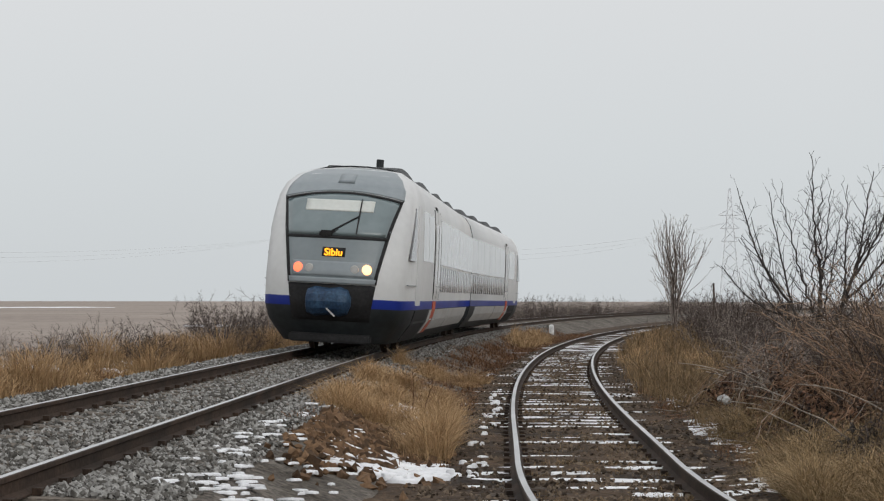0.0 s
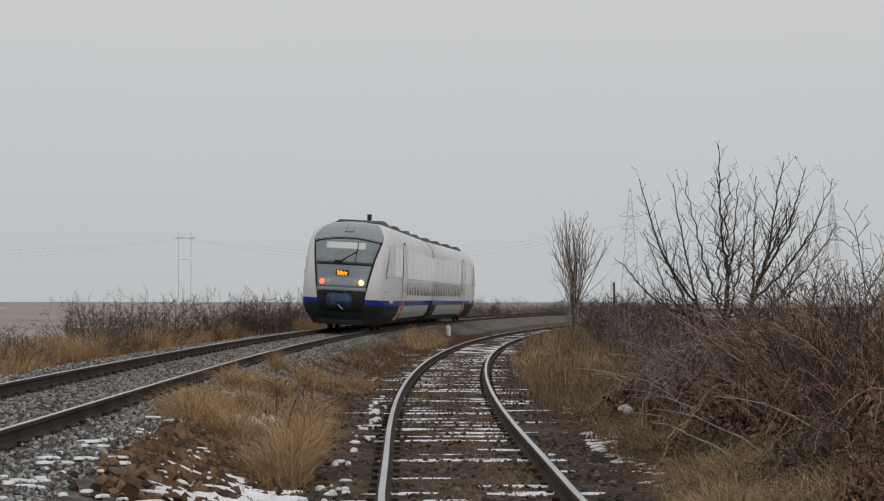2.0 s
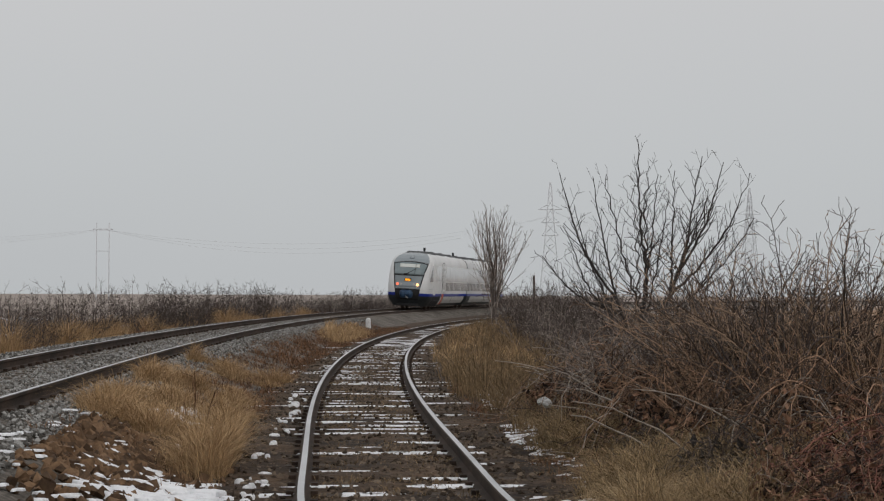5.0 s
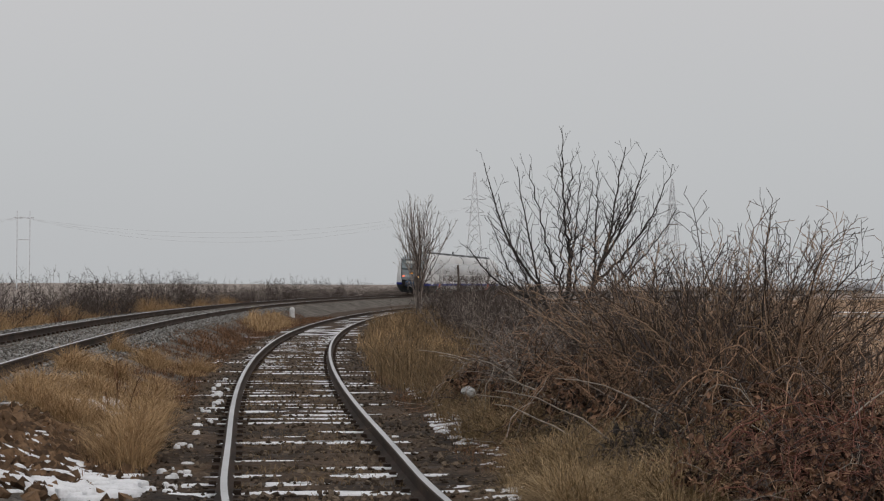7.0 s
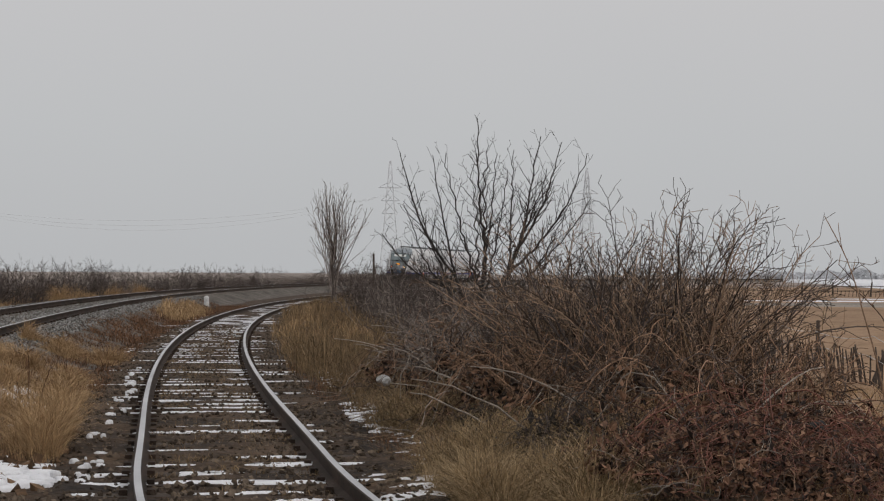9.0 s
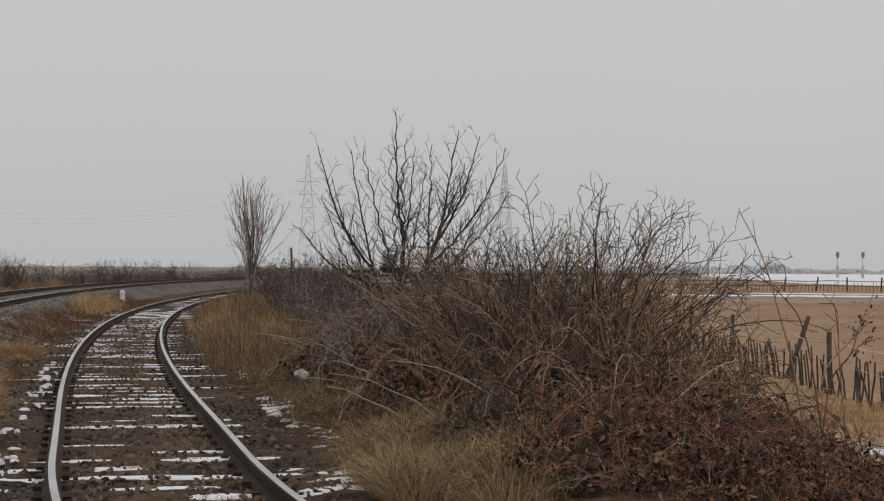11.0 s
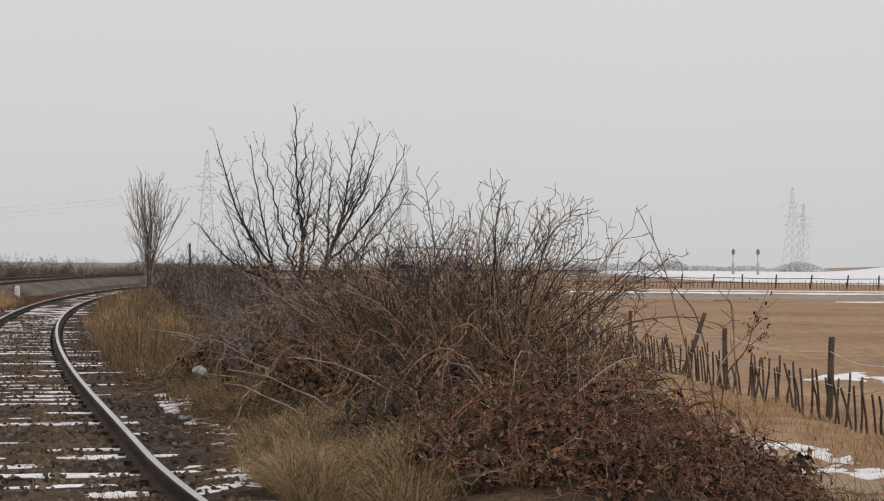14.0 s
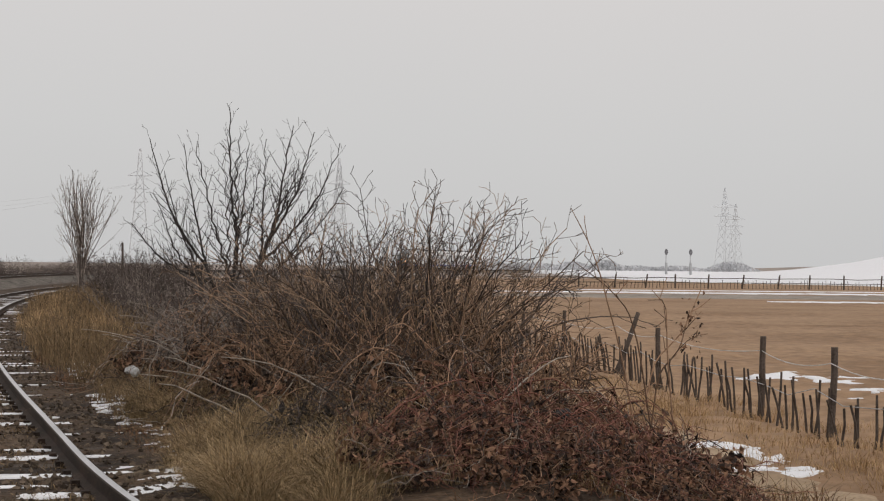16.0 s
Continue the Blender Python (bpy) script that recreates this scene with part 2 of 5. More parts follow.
def on(track, s, d=0.0):
    """Place and heading at the arc s of a track, d metres to its right."""
    x, y, th = (np.interp(s, ARC, c) for c in track)
    return x + d * np.cos(th), y - d * np.sin(th), th


def off(track, x, y):
    """How far (x, y) lies to the right of a track."""
    return (x - np.interp(y, track[1], track[0])) * np.cos(np.interp(y, track[1], track[2]))


def noise2(x, y, s):
    return (np.sin(x * s * 1.7 + 1.3 * np.sin(y * s * 1.1)) + np.sin(y * s * 2.3 + 1.7 * np.sin(x * s * 0.9 + 2))) * 0.5


def ground_z(x, y):
    x, y = np.asarray(x, float), np.asarray(y, float)
    dm, dn = off(MAIN, x, y), off(SIDE, x, y)
    z = -0.45 * smooth01(3.2, 7.5, dn)
    z = z - 0.10 * smooth01(-3.0, -7.0, dm)
    near = np.clip(1 - (np.hypot(x, y) - 60) / 60, 0, 1)
    rough = np.clip((np.abs(dn) - 1.6) / 1.5, 0, 1) * near
    z = z + rough * (0.05 * noise2(x, y, 1.3) + 0.04 * noise2(x + 7, y - 3, 3.1))
    z = z + 0.22 * np.exp(-((dn - 3.3) / 1.1) ** 2) * near   # bank beside the siding
    z = z + 5.5 * smooth01(180, 310, np.hypot(x, y)) * smooth01(26.5, 34.0, np.degrees(np.arctan2(x, np.maximum(y, 1.0))))   # snowy rise far to the right
    return z


# ---- ground: one sheet to the horizon ----
def build_ground():
    xs = np.concatenate([[-2600, -1300, -600, -300, -150, -90, -60, -40, -30, -24], np.arange(-20, -8, 1.0), np.arange(-8, 16, 0.25), np.arange(16, 30, 1.0), np.arange(30, 120, 6), np.arange(120, 420, 20), [500, 700, 1200, 2600]])
    ys = np.concatenate([[-800, -200, -60, -20, -8], np.arange(-4, 40, 0.25), np.arange(40, 70, 0.8), np.arange(70, 200, 4), np.arange(200, 460, 10), [520, 650, 900, 1400, 2500]])
    gx, gy = np.meshgrid(xs, ys)
    gz = ground_z(gx, gy)
    nx, ny = len(xs), len(ys)
    idx = np.arange(nx * ny).reshape(ny, nx)
    faces = np.stack([idx[:-1, :-1], idx[:-1, 1:], idx[1:, 1:], idx[1:, :-1]], -1).reshape(-1, 4)
    cx, cy = (gx[:-1, :-1] + gx[1:, 1:]).ravel() / 2, (gy[:-1, :-1] + gy[1:, 1:]).ravel() / 2
    dn, dm = off(SIDE, cx, cy), off(MAIN, cx, cy)
    ind = np.where(dm < -9, 2, np.where((dn > 7.2) & (cy < 480), 1, 0))
    ind = np.where((cy > 150) & (ind == 0), 2, ind)
    me = mesh_of("ground", np.stack([gx.ravel(), gy.ravel(), gz.ravel()], 1), faces, [M_SOIL, M_FIELD, M_PLAIN], ind, True)
    thing("ground", me, "brown winter ground with bare soil and dry grass field", "ground", kind="structure")


def ribbon(name, track, s0, s1, ds, profile, mats, jitter=0.0, seed=1, index=None):
    """A profile (d, z) swept along a track."""
    rng = np.random.default_rng(seed)
    s = np.arange(s0, s1, ds)
    v = []
    for d, z in profile:
        x, y, _ = on(track, s, d)
        v.append(np.stack([x, y, np.full_like(x, z)], 1))
    v = np.stack(v, 1)
    if jitter:
        v[:, 1:-1] += rng.normal(0, jitter, v[:, 1:-1].shape)
    k, m = len(s), len(profile)
    f = [(i * m + j, i * m + j + 1, (i + 1) * m + j + 1, (i + 1) * m + j) for i in range(k - 1) for j in range(m - 1)]
    ind = None if index is None else [index[j] for i in range(k - 1) for j in range(m - 1)]
    return mesh_of(name, v.reshape(-1, 3), f, mats, ind, False)


def rail_mesh(track, d, z_head, s0, s1, ds=0.5):
    p = [(-0.036, -0.005), (-0.026, 0), (0.026, 0), (0.036, -0.005), (0.037, -0.012), (0.036, -0.035), (0.012, -0.05), (0.011, -0.12), (0.07, -0.145), (0.07, -0.155), (-0.07, -0.155), (-0.07, -0.145), (-0.011, -0.12), (-0.012, -0.05), (-0.036, -0.035), (-0.037, -0.012), (-0.036, -0.005)]
    prof = [(d + a, z_head + b) for a, b in p]
    return ribbon("rail", track, s0, s1, ds, prof, [M_RAIL, M_RAILTOP], index=[0, 1] + [0] * 14)


def sleeper_mesh(name, length, width, height, material, seed):
    bm = bmesh.new()
    bmesh.ops.create_cube(bm, size=1.0)
    bmesh.ops.scale(bm, vec=(length, width, height), verts=bm.verts)
    bmesh.ops.subdivide_edges(bm, edges=[e for e in bm.edges if abs((e.verts[0].co - e.verts[1].co).x) > 0.5], cuts=5)
    rng = random.Random(seed)
    for v in bm.verts:
        v.co += Vector((rng.uniform(-.02, .02), rng.uniform(-.012, .012), rng.uniform(-.008, .006)))
    me = bpy.data.meshes.new(name)
    bm.to_mesh(me)
    bm.free()
    me.materials.append(material)
    return me


def blob_mesh(name, outline, z_of, thick, mats):
    """A thin irregular sheet of snow: outline ring, an inner ring and a crown."""
    o = np.asarray(outline, float)
    c = o.mean(0)
    rings = [(1.0, 0.0), (0.9, 0.8), (0.5, 1.0)]
    v = []
    for k, h in rings:
        p = c + (o - c) * k
        z = z_of(p[:, 0], p[:, 1])
        v.append(np.stack([p[:, 0], p[:, 1], z - 0.01 + h * thick], 1))
    n = len(o)
    f = [(r * n + i, r * n + (i + 1) % n, (r + 1) * n + (i + 1) % n, (r + 1) * n + i) for r in range(2) for i in range(n)]
    f.append(tuple(range(2 * n, 3 * n)))
    return np.concatenate(v), f


def ragged(cx, cy, rx, ry, rng, n=14, rough=0.35, turn=0.0):
    a = np.arange(n) * 2 * np.pi / n
    r = 1 + rough * (rng.random(n) - 0.5) * 2
    x, y = rx * r * np.cos(a), ry * r * np.sin(a)
    return np.stack([cx + x * np.cos(turn) - y * np.sin(turn), cy + x * np.sin(turn) + y * np.cos(turn)], 1)


def stones(name, places, sizes, material, seed):
    """Many broken stones, each a squashed and knocked-about octahedron with its own turn."""
    rng = np.random.default_rng(seed)
    base = np.array([(1, 0, 0), (0, 1, 0), (-1, 0, 0), (0, -1, 0), (0, 0, 1), (0, 0, -1), (.7, .7, .5), (-.7, -.7, .45)], float)
    tri = [(0, 6, 4), (6, 1, 4), (0, 1, 6), (1, 2, 4), (2, 7, 4), (7, 3, 4), (2, 3, 7), (3, 0, 4), (1, 0, 5), (2, 1, 5), (3, 2, 5), (0, 3, 5)]
    n = len(places)
    v = base[None] * (1 + rng.uniform(-.35, .35, (n, 8, 3))) * (np.asarray(sizes)[:, None, None] * rng.uniform(.6, 1.2, (n, 1, 3)))
    a, b = rng.uniform(0, 6.28, n), rng.uniform(-.6, .6, n)
    ca, sa, cb, sb = np.cos(a), np.sin(a), np.cos(b), np.sin(b)
    x, y, z = v[..., 0], v[..., 1] * cb[:, None] - v[..., 2] * sb[:, None], v[..., 1] * sb[:, None] + v[..., 2] * cb[:, None]
    v = np.stack([x * ca[:, None] - y * sa[:, None], x * sa[:, None] + y * ca[:, None], z], -1) + np.asarray(places)[:, None, :]
    f = (np.array(tri)[None] + (np.arange(n) * 8)[:, None, None]).reshape(-1, 3)
    return mesh_of(name, v.reshape(-1, 3), f, material)


BED_TOP = MAIN_Z - 0.165
BED = [(-4.3, -0.35), (-3.3, 0.02), (-2.1, BED_TOP + 0.08), (-1.7, BED_TOP + 0.12), (-0.9, BED_TOP + 0.08), (-0.6, BED_TOP + 0.05), (0.0, BED_TOP + 0.035), (0.6, BED_TOP), (0.9, BED_TOP - 0.01), (1.35, BED_TOP - 0.02), (1.75, BED_TOP - 0.12), (2.15, 0.16), (2.6, 0.02), (3.2, -0.3)]


def surface_z(x, y):
    """Ground or ballast bed, whichever is higher."""
    return np.maximum(ground_z(x, y), np.interp(off(MAIN, x, y), [a for a, b in BED], [b for a, b in BED], -1, -1))


def build_tracks():
    prof = BED
    thing("ballast_bed", ribbon("ballast_bed", MAIN, -12, 425, 0.5, prof, M_BALLAST, 0.012, 3), "raised bed of grey crushed stone under the main track", "ballast", kind="structure")
    sprof = [(-2.3, -0.3), (-1.9, -0.02), (-1.3, 0.02), (-0.75, 0.0), (0, 0.015), (0.75, 0.0), (1.3, 0.02), (1.8, -0.02), (2.2, -0.3)]
    thing("siding_bed", ribbon("siding_bed", SIDE, -12, 230, 0.4, sprof, M_SOIL, 0.012, 4), "overgrown earthy bed of the old siding", "track bed", kind="structure")
    main = thing("main_track", None, "canted main railway track with worn steel rails on concrete sleepers", "railway track", kind="structure")
    side = thing("siding_track", None, "old rusty siding track on snow-dusted timber sleepers", "railway track", kind="structure")
    part("rail", rail_mesh(MAIN, 0.753, MAIN_Z, -12, 425), main)
    part("rail", rail_mesh(MAIN, -0.753, MAIN_Z + CANT, -12, 425), main)
    part("rail", rail_mesh(SIDE, 0.753, SIDE_Z, -12, 230), side)
    part("rail", rail_mesh(SIDE, -0.753, SIDE_Z, -12, 230), side)
    ms = sleeper_mesh("sleeper", 2.5, 0.26, 0.2, M_CONCRETE, 1)
    rng = random.Random(5)
    for i in range(250):
        x, y, th = on(MAIN, -10 + i * 0.6)
        o = part("sleeper", ms, main)
        o.matrix_basis = pose(x, y, MAIN_Z - 0.155 - 0.1 + CANT / 2, 0, math.degrees(math.atan2(CANT, 1.506)), -math.degrees(th))
    kinds = [sleeper_mesh("sleeper", 2.55, 0.25, 0.16, M_TIMBER, 10 + k) for k in range(4)]
    snow_rng = np.random.default_rng(8)
    for i in range(190):
        s = -11.4 + i * 0.6 + rng.uniform(-.06, .06)
        x, y, th = on(SIDE, s, rng.uniform(-.06, .06))
        o = part("sleeper", kinds[i % 4], side)
        tilt = rng.uniform(-1.4, 1.4)
        o.matrix_basis = pose(x, y, SIDE_Z - 0.155 - 0.078, 0, 0, -math.degrees(th) + tilt)
    # clips and bolts that hold the rails
    clip = Soup()
    for track, zt, n, s0 in ((MAIN, MAIN_Z, 120, 2), (SIDE, SIDE_Z, 90, 3)):
        for i in range(n):
            for d in (-0.753, 0.753):
                for e in (-0.10, 0.10):
                    x, y, th = on(track, s0 + i * 0.6, d + e)
                    z = zt - 0.125 + (CANT if (track is MAIN and d < 0) else 0)
                    clip.box(pose(x, y, z - 0.012, 0, 0, -math.degrees(th)), 0.06, 0.09, 0.045)
    tagged(part("rail_clips", clip.mesh("rail_clips", M_RAIL), main), kind="stuff")
    # snow lying along the timber
    soup = Soup()
    zt = SIDE_Z - 0.155
    flat = lambda x, y: np.full_like(x, zt + 0.004)
    for i in range(165):
        s = 3 + i * 0.6
        patchy = snow_rng.random()
        n = snow_rng.integers(3, 9) if patchy > 0.12 else 0
        if s > 60:
            n = n // 3
        if 14.5 < s < 17.0:
            n = min(n, 1)
        for _ in range(n):
            d = snow_rng.uniform(-1.2, 1.15)
            ln = snow_rng.uniform(.10, .58) * (1.3 if s > 20 else 1)
            if abs(abs(d) - 0.75) < 0.14:
                continue
            if abs(d) < 0.7:
                ln = min(ln, 0.68 - abs(d) * 0.6)
            x, y, th = on(SIDE, s + snow_rng.uniform(-.05, .05), d)
            p = ragged(0, 0, ln, snow_rng.uniform(.045, .12) if s < 18 else snow_rng.uniform(.03, .085), snow_rng, 14, 0.45)
            c, q = math.cos(-th), math.sin(-th)
            v, f = blob_mesh("snow", np.stack([x + p[:, 0] * c - p[:, 1] * q, y + p[:, 0] * q + p[:, 1] * c], 1), flat, 0.022, M_SNOW)
            soup.add(v, f)
    thing("sleeper_snow", soup.mesh("sleeper_snow", M_SNOW, True), "thin broken strips of snow lying on timber sleepers", "snow", kind="stuff")
    # loose stone of the main bed
    rs = np.random.default_rng(11)
    n = 66000
    s = 8 + 75 * rs.random(n) ** 1.7
    d = np.where(rs.random(n) < 0.75, rs.uniform(-1.9, 1.9, n), rs.uniform(-2.9, 2.25, n))
    keep = (np.abs(np.abs(d) - 0.753) > 0.09) & (d < 1.7)
    s, d = s[keep], d[keep]
    x, y, _ = on(MAIN, s, d)
    z = np.interp(d, [a for a, b in prof], [b for a, b in prof]) + rs.uniform(-.01, .03, len(d))
    thing("ballast_stones", stones("ballast_stones", np.stack([x, y, z], 1), rs.uniform(.014, .031, len(d)), M_STONE, 12), "loose grey crushed stones of the main track's ballast", "stones", kind="stuff")
    n = 22000
    s = 7 + 45 * rs.random(n) ** 1.5
    d = rs.uniform(-2.6, 2.3, n)
    keep = (np.abs(np.abs(d) - 0.753) > 0.09)
    s, d = s[keep], d[keep]
    x, y, _ = on(SIDE, s, d)
    z = np.interp(d, [a for a, b in sprof], [b for a, b in sprof]) + rs.uniform(-.015, .012, len(d))
    thing("old_ballast_stones", stones("old_ballast_stones", np.stack([x, y, z], 1), rs.uniform(.012, .035, len(d)), M_OLDSTONE, 13), "small brown weathered stones scattered between the sleepers", "stones", kind="stuff")


# ---- plants ----
def blades(name, x, y, z, h, w, lean, material, seed, out=None):
    """Dry grass: tapered bent blades, three faces each, that bow towards the bearing 'out'."""
    rng = np.random.default_rng(seed)
    n = len(x)
    a = rng.uniform(0, 2 * np.pi, n) if out is None else out + rng.normal(0, 1.0, n)
    b = a + rng.normal(0, 0.5, n)
    a = rng.uniform(0, 2 * np.pi, n)
    l = np.abs(rng.normal(lean, lean * 0.5, n))
    sx, sy = np.cos(a + 1.57) * w / 2, np.sin(a + 1.57) * w / 2
    h = h * rng.uniform(.55, 1.25, n)
    rows = []
    for k, ww, up in ((0, 1.0, 0.0), (0.45, 0.8, 0.5), (0.8, 0.5, 0.83)):
        px, py = x + np.cos(b) * l * h * k * k, y + np.sin(b) * l * h * k * k
        pz = z + h * (up - 0.25 * l * k * k)
        rows += [np.stack([px - sx * ww, py - sy * ww, pz], 1), np.stack([px + sx * ww, py + sy * ww, pz], 1)]
    rows.append(np.stack([x + np.cos(b) * l * h * 1.2, y + np.sin(b) * l * h * 1.2, z + h * (1 - 0.38 * l)], 1))
    v = np.stack(rows, 1)
    o = (np.arange(n) * 7)[:, None]
    q = np.concatenate([o + np.array([[0, 1, 3, 2]]), o + np.array([[2, 3, 5, 4]])])
    t = o + np.array([[4, 5, 6]])
    me = bpy.data.meshes.new(name)
    me.from_pydata(v.reshape(-1, 3).tolist(), [], q.tolist() + t.tolist())
    me.materials.append(material)
    me.update()
    return me


def grow(soup, p, d, length, radius, depth, rng, spread, up, twig_sides=3, gap=1.0, kids=(3, 5), wander=0.16, tip=0.25, fine=None):
    """A limb that wanders and bears smaller limbs, which go into 'fine' where it is given."""
    n = 5 if depth > 0 else 4
    pts, dirs = [np.array(p, float)], []
    d = np.array(d, float)
    for i in range(n):
        d = d + rng.normal(0, wander, 3) + np.array([0, 0, up])
        d /= np.linalg.norm(d)
        pts.append(pts[-1] + d * length / n)
        dirs.append(d.copy())
    r = radius * np.linspace(1, tip, n + 1)
    soup.tube(pts, r, 6 if depth >= 3 else 4 if depth == 2 else twig_sides)
    if depth == 0:
        return
    for _ in range(rng.integers(kids[0], kids[1] + 1)):
        k = rng.uniform(.25, 1.0) * n
        i = min(int(k), n - 1)
        base = pts[i] + (pts[i + 1] - pts[i]) * (k - i)
        side = np.cross(dirs[i], rng.normal(0, 1, 3))
        side /= np.linalg.norm(side) + 1e-9
        nd = dirs[i] * (1 - spread) + side * spread * rng.uniform(.7, 1.2)
        nd /= np.linalg.norm(nd)
        ln = length * rng.uniform(.28, .52) * (1.15 - 0.5 * k / n)
        grow(fine or soup, base, nd, ln, max(r[i] * 0.62, 0.0035 * gap), depth - 1, rng, spread, up, twig_sides, gap, kids, wander, tip)


def bush_mesh(name, seed, height, radius, stems, material, depth=2, thick=0.012, droop=0.0, kids=(3, 5), gap=1.0):
    rng = np.random.default_rng(seed)
    soup, fine = Soup(), Soup()
    for _ in range(stems):
        a, r = rng.uniform(0, 6.28), radius * 0.45 * math.sqrt(rng.random())
        out = rng.uniform(.15, .8)
        d = np.array([math.cos(a) * out, math.sin(a) * out, 1.0])
        d /= np.linalg.norm(d)
        grow(soup, (r * math.cos(a), r * math.sin(a), -0.08), d, height * rng.uniform(.5, 1.0), thick * rng.uniform(.6, 1.1), depth, rng, 0.55, 0.02 - droop, 3, gap, kids, fine=fine)
    return soup.mesh(name, material), fine.mesh("twig_tangle", material)


def leaf_mesh(name, seed, n, place, size, material):
    """Small folded dead leaves, two triangles each, at places (n, 3)."""
    rng = np.random.default_rng(seed)
    c = place(rng, n)
    a = rng.normal(0, 1, (n, 3))
    a /= np.linalg.norm(a, axis=1)[:, None]
    b = np.cross(a, rng.normal(0, 1, (n, 3)))
    b /= np.linalg.norm(b, axis=1)[:, None]
    k = np.cross(a, b)
    s = (size * rng.uniform(.5, 1.3, n))[:, None]
    v = np.stack([c - a * s, c + b * s * .5 + k * s * .2, c + a * s, c - b * s * .5 + k * s * .2], 1)
    f = (np.array([(0, 1, 2), (0, 2, 3)])[None] + (np.arange(n) * 4)[:, None, None]).reshape(-1, 3)
    return mesh_of(name, v.reshape(-1, 3), f, material)


def seat(x, y, z=0.0, rz=0.0, scale=1.0):
    m = pose(x, y, float(ground_z(x, y)) + z, 0, 0, rz)
    return m @ Matrix.Scale(scale, 4)


def shoot(soup, p, d, length, radius, level, rng, up=0.10, step=0.10, angle=0.75, tip=0.45, thin=0.0034):
    """A knobbly shoot: it kinks from bud to bud and bears shorter shoots by turns on either side."""
    n = max(3, int(length / step))
    d = np.array(d, float)
    d /= np.linalg.norm(d)
    axis = np.cross(d, rng.normal(0, 1, 3))
    axis /= np.linalg.norm(axis) + 1e-9
    pts, side = [np.array(p, float)], 1
    rad = np.maximum(radius * np.linspace(1, tip, n + 1), thin)
    for i in range(n):
        d = d + axis * side * rng.uniform(.03, .20) + rng.normal(0, .07, 3) + np.array([0, 0, up * rng.uniform(.4, 1.4)])
        d /= np.linalg.norm(d)
        pts.append(pts[-1] + d * length / n)
        side = -side
        if level > 0 and i > 0 and rng.random() < 0.72:
            b = np.cross(d, rng.normal(0, 1, 3))
            b = axis * side * 0.8 + 0.5 * b / (np.linalg.norm(b) + 1e-9)
            rest = length * (1 - i / n)
            shoot(soup, pts[-1], d * (1 - angle * .45) + b * angle, rest * rng.uniform(.25, .62) + 0.06, rad[i] * .66, level - 1, rng, up, step, angle, tip, thin)
        elif level == 0 and rng.random() < 0.22:
            b = np.cross(d, rng.normal(0, 1, 3))
            soup.tube([pts[-1], pts[-1] + (d + b) * rng.uniform(.03, .07)], [thin, thin * .8], 3)
    soup.tube(pts, rad, 5 if radius > .015 else 3)


def sweep_limb(soup, p0, p1, belly, radius, rng, reach):
    """A limb that leaves low and sweeps up to its end, with knobbly shoots all along."""
    p0, p1 = np.array(p0, float), np.array(p1, float)
    mid = p0 + (p1 - p0) * np.array([0.2 + 0.55 * belly, 0.2 + 0.55 * belly, 0.36])
    n = 16
    k = np.linspace(0, 1, n)[:, None]
    pts = (1 - k) ** 2 * p0 + 2 * k * (1 - k) * mid + k ** 2 * p1 + np.cumsum(rng.normal(0, 0.014, (n, 3)), 0) + 0.02 * np.where(np.arange(n) % 2, 1, -1)[:, None] * rng.normal(0, 1, 3)
    rad = radius * (1 - 0.84 * k[:, 0]) + 0.003
    soup.tube(pts, rad, 6)
    side = 1
    for j in range(3, n - 1):
        for _ in range(2 if j < n - 4 else 1):
            d = pts[j + 1] - pts[j]
            d /= np.linalg.norm(d)
            side = -side
            b = np.array([side * rng.uniform(.35, 1.0), rng.normal(0, .6), rng.uniform(-.1, .5)])
            shoot(soup, pts[j] + (pts[j + 1] - pts[j]) * rng.random(), d * .75 + b * .7, reach * rng.uniform(.25, 1.0) * (1.15 - 0.75 * j / n), rad[j] * .5, 1, rng, 0.10, 0.11)


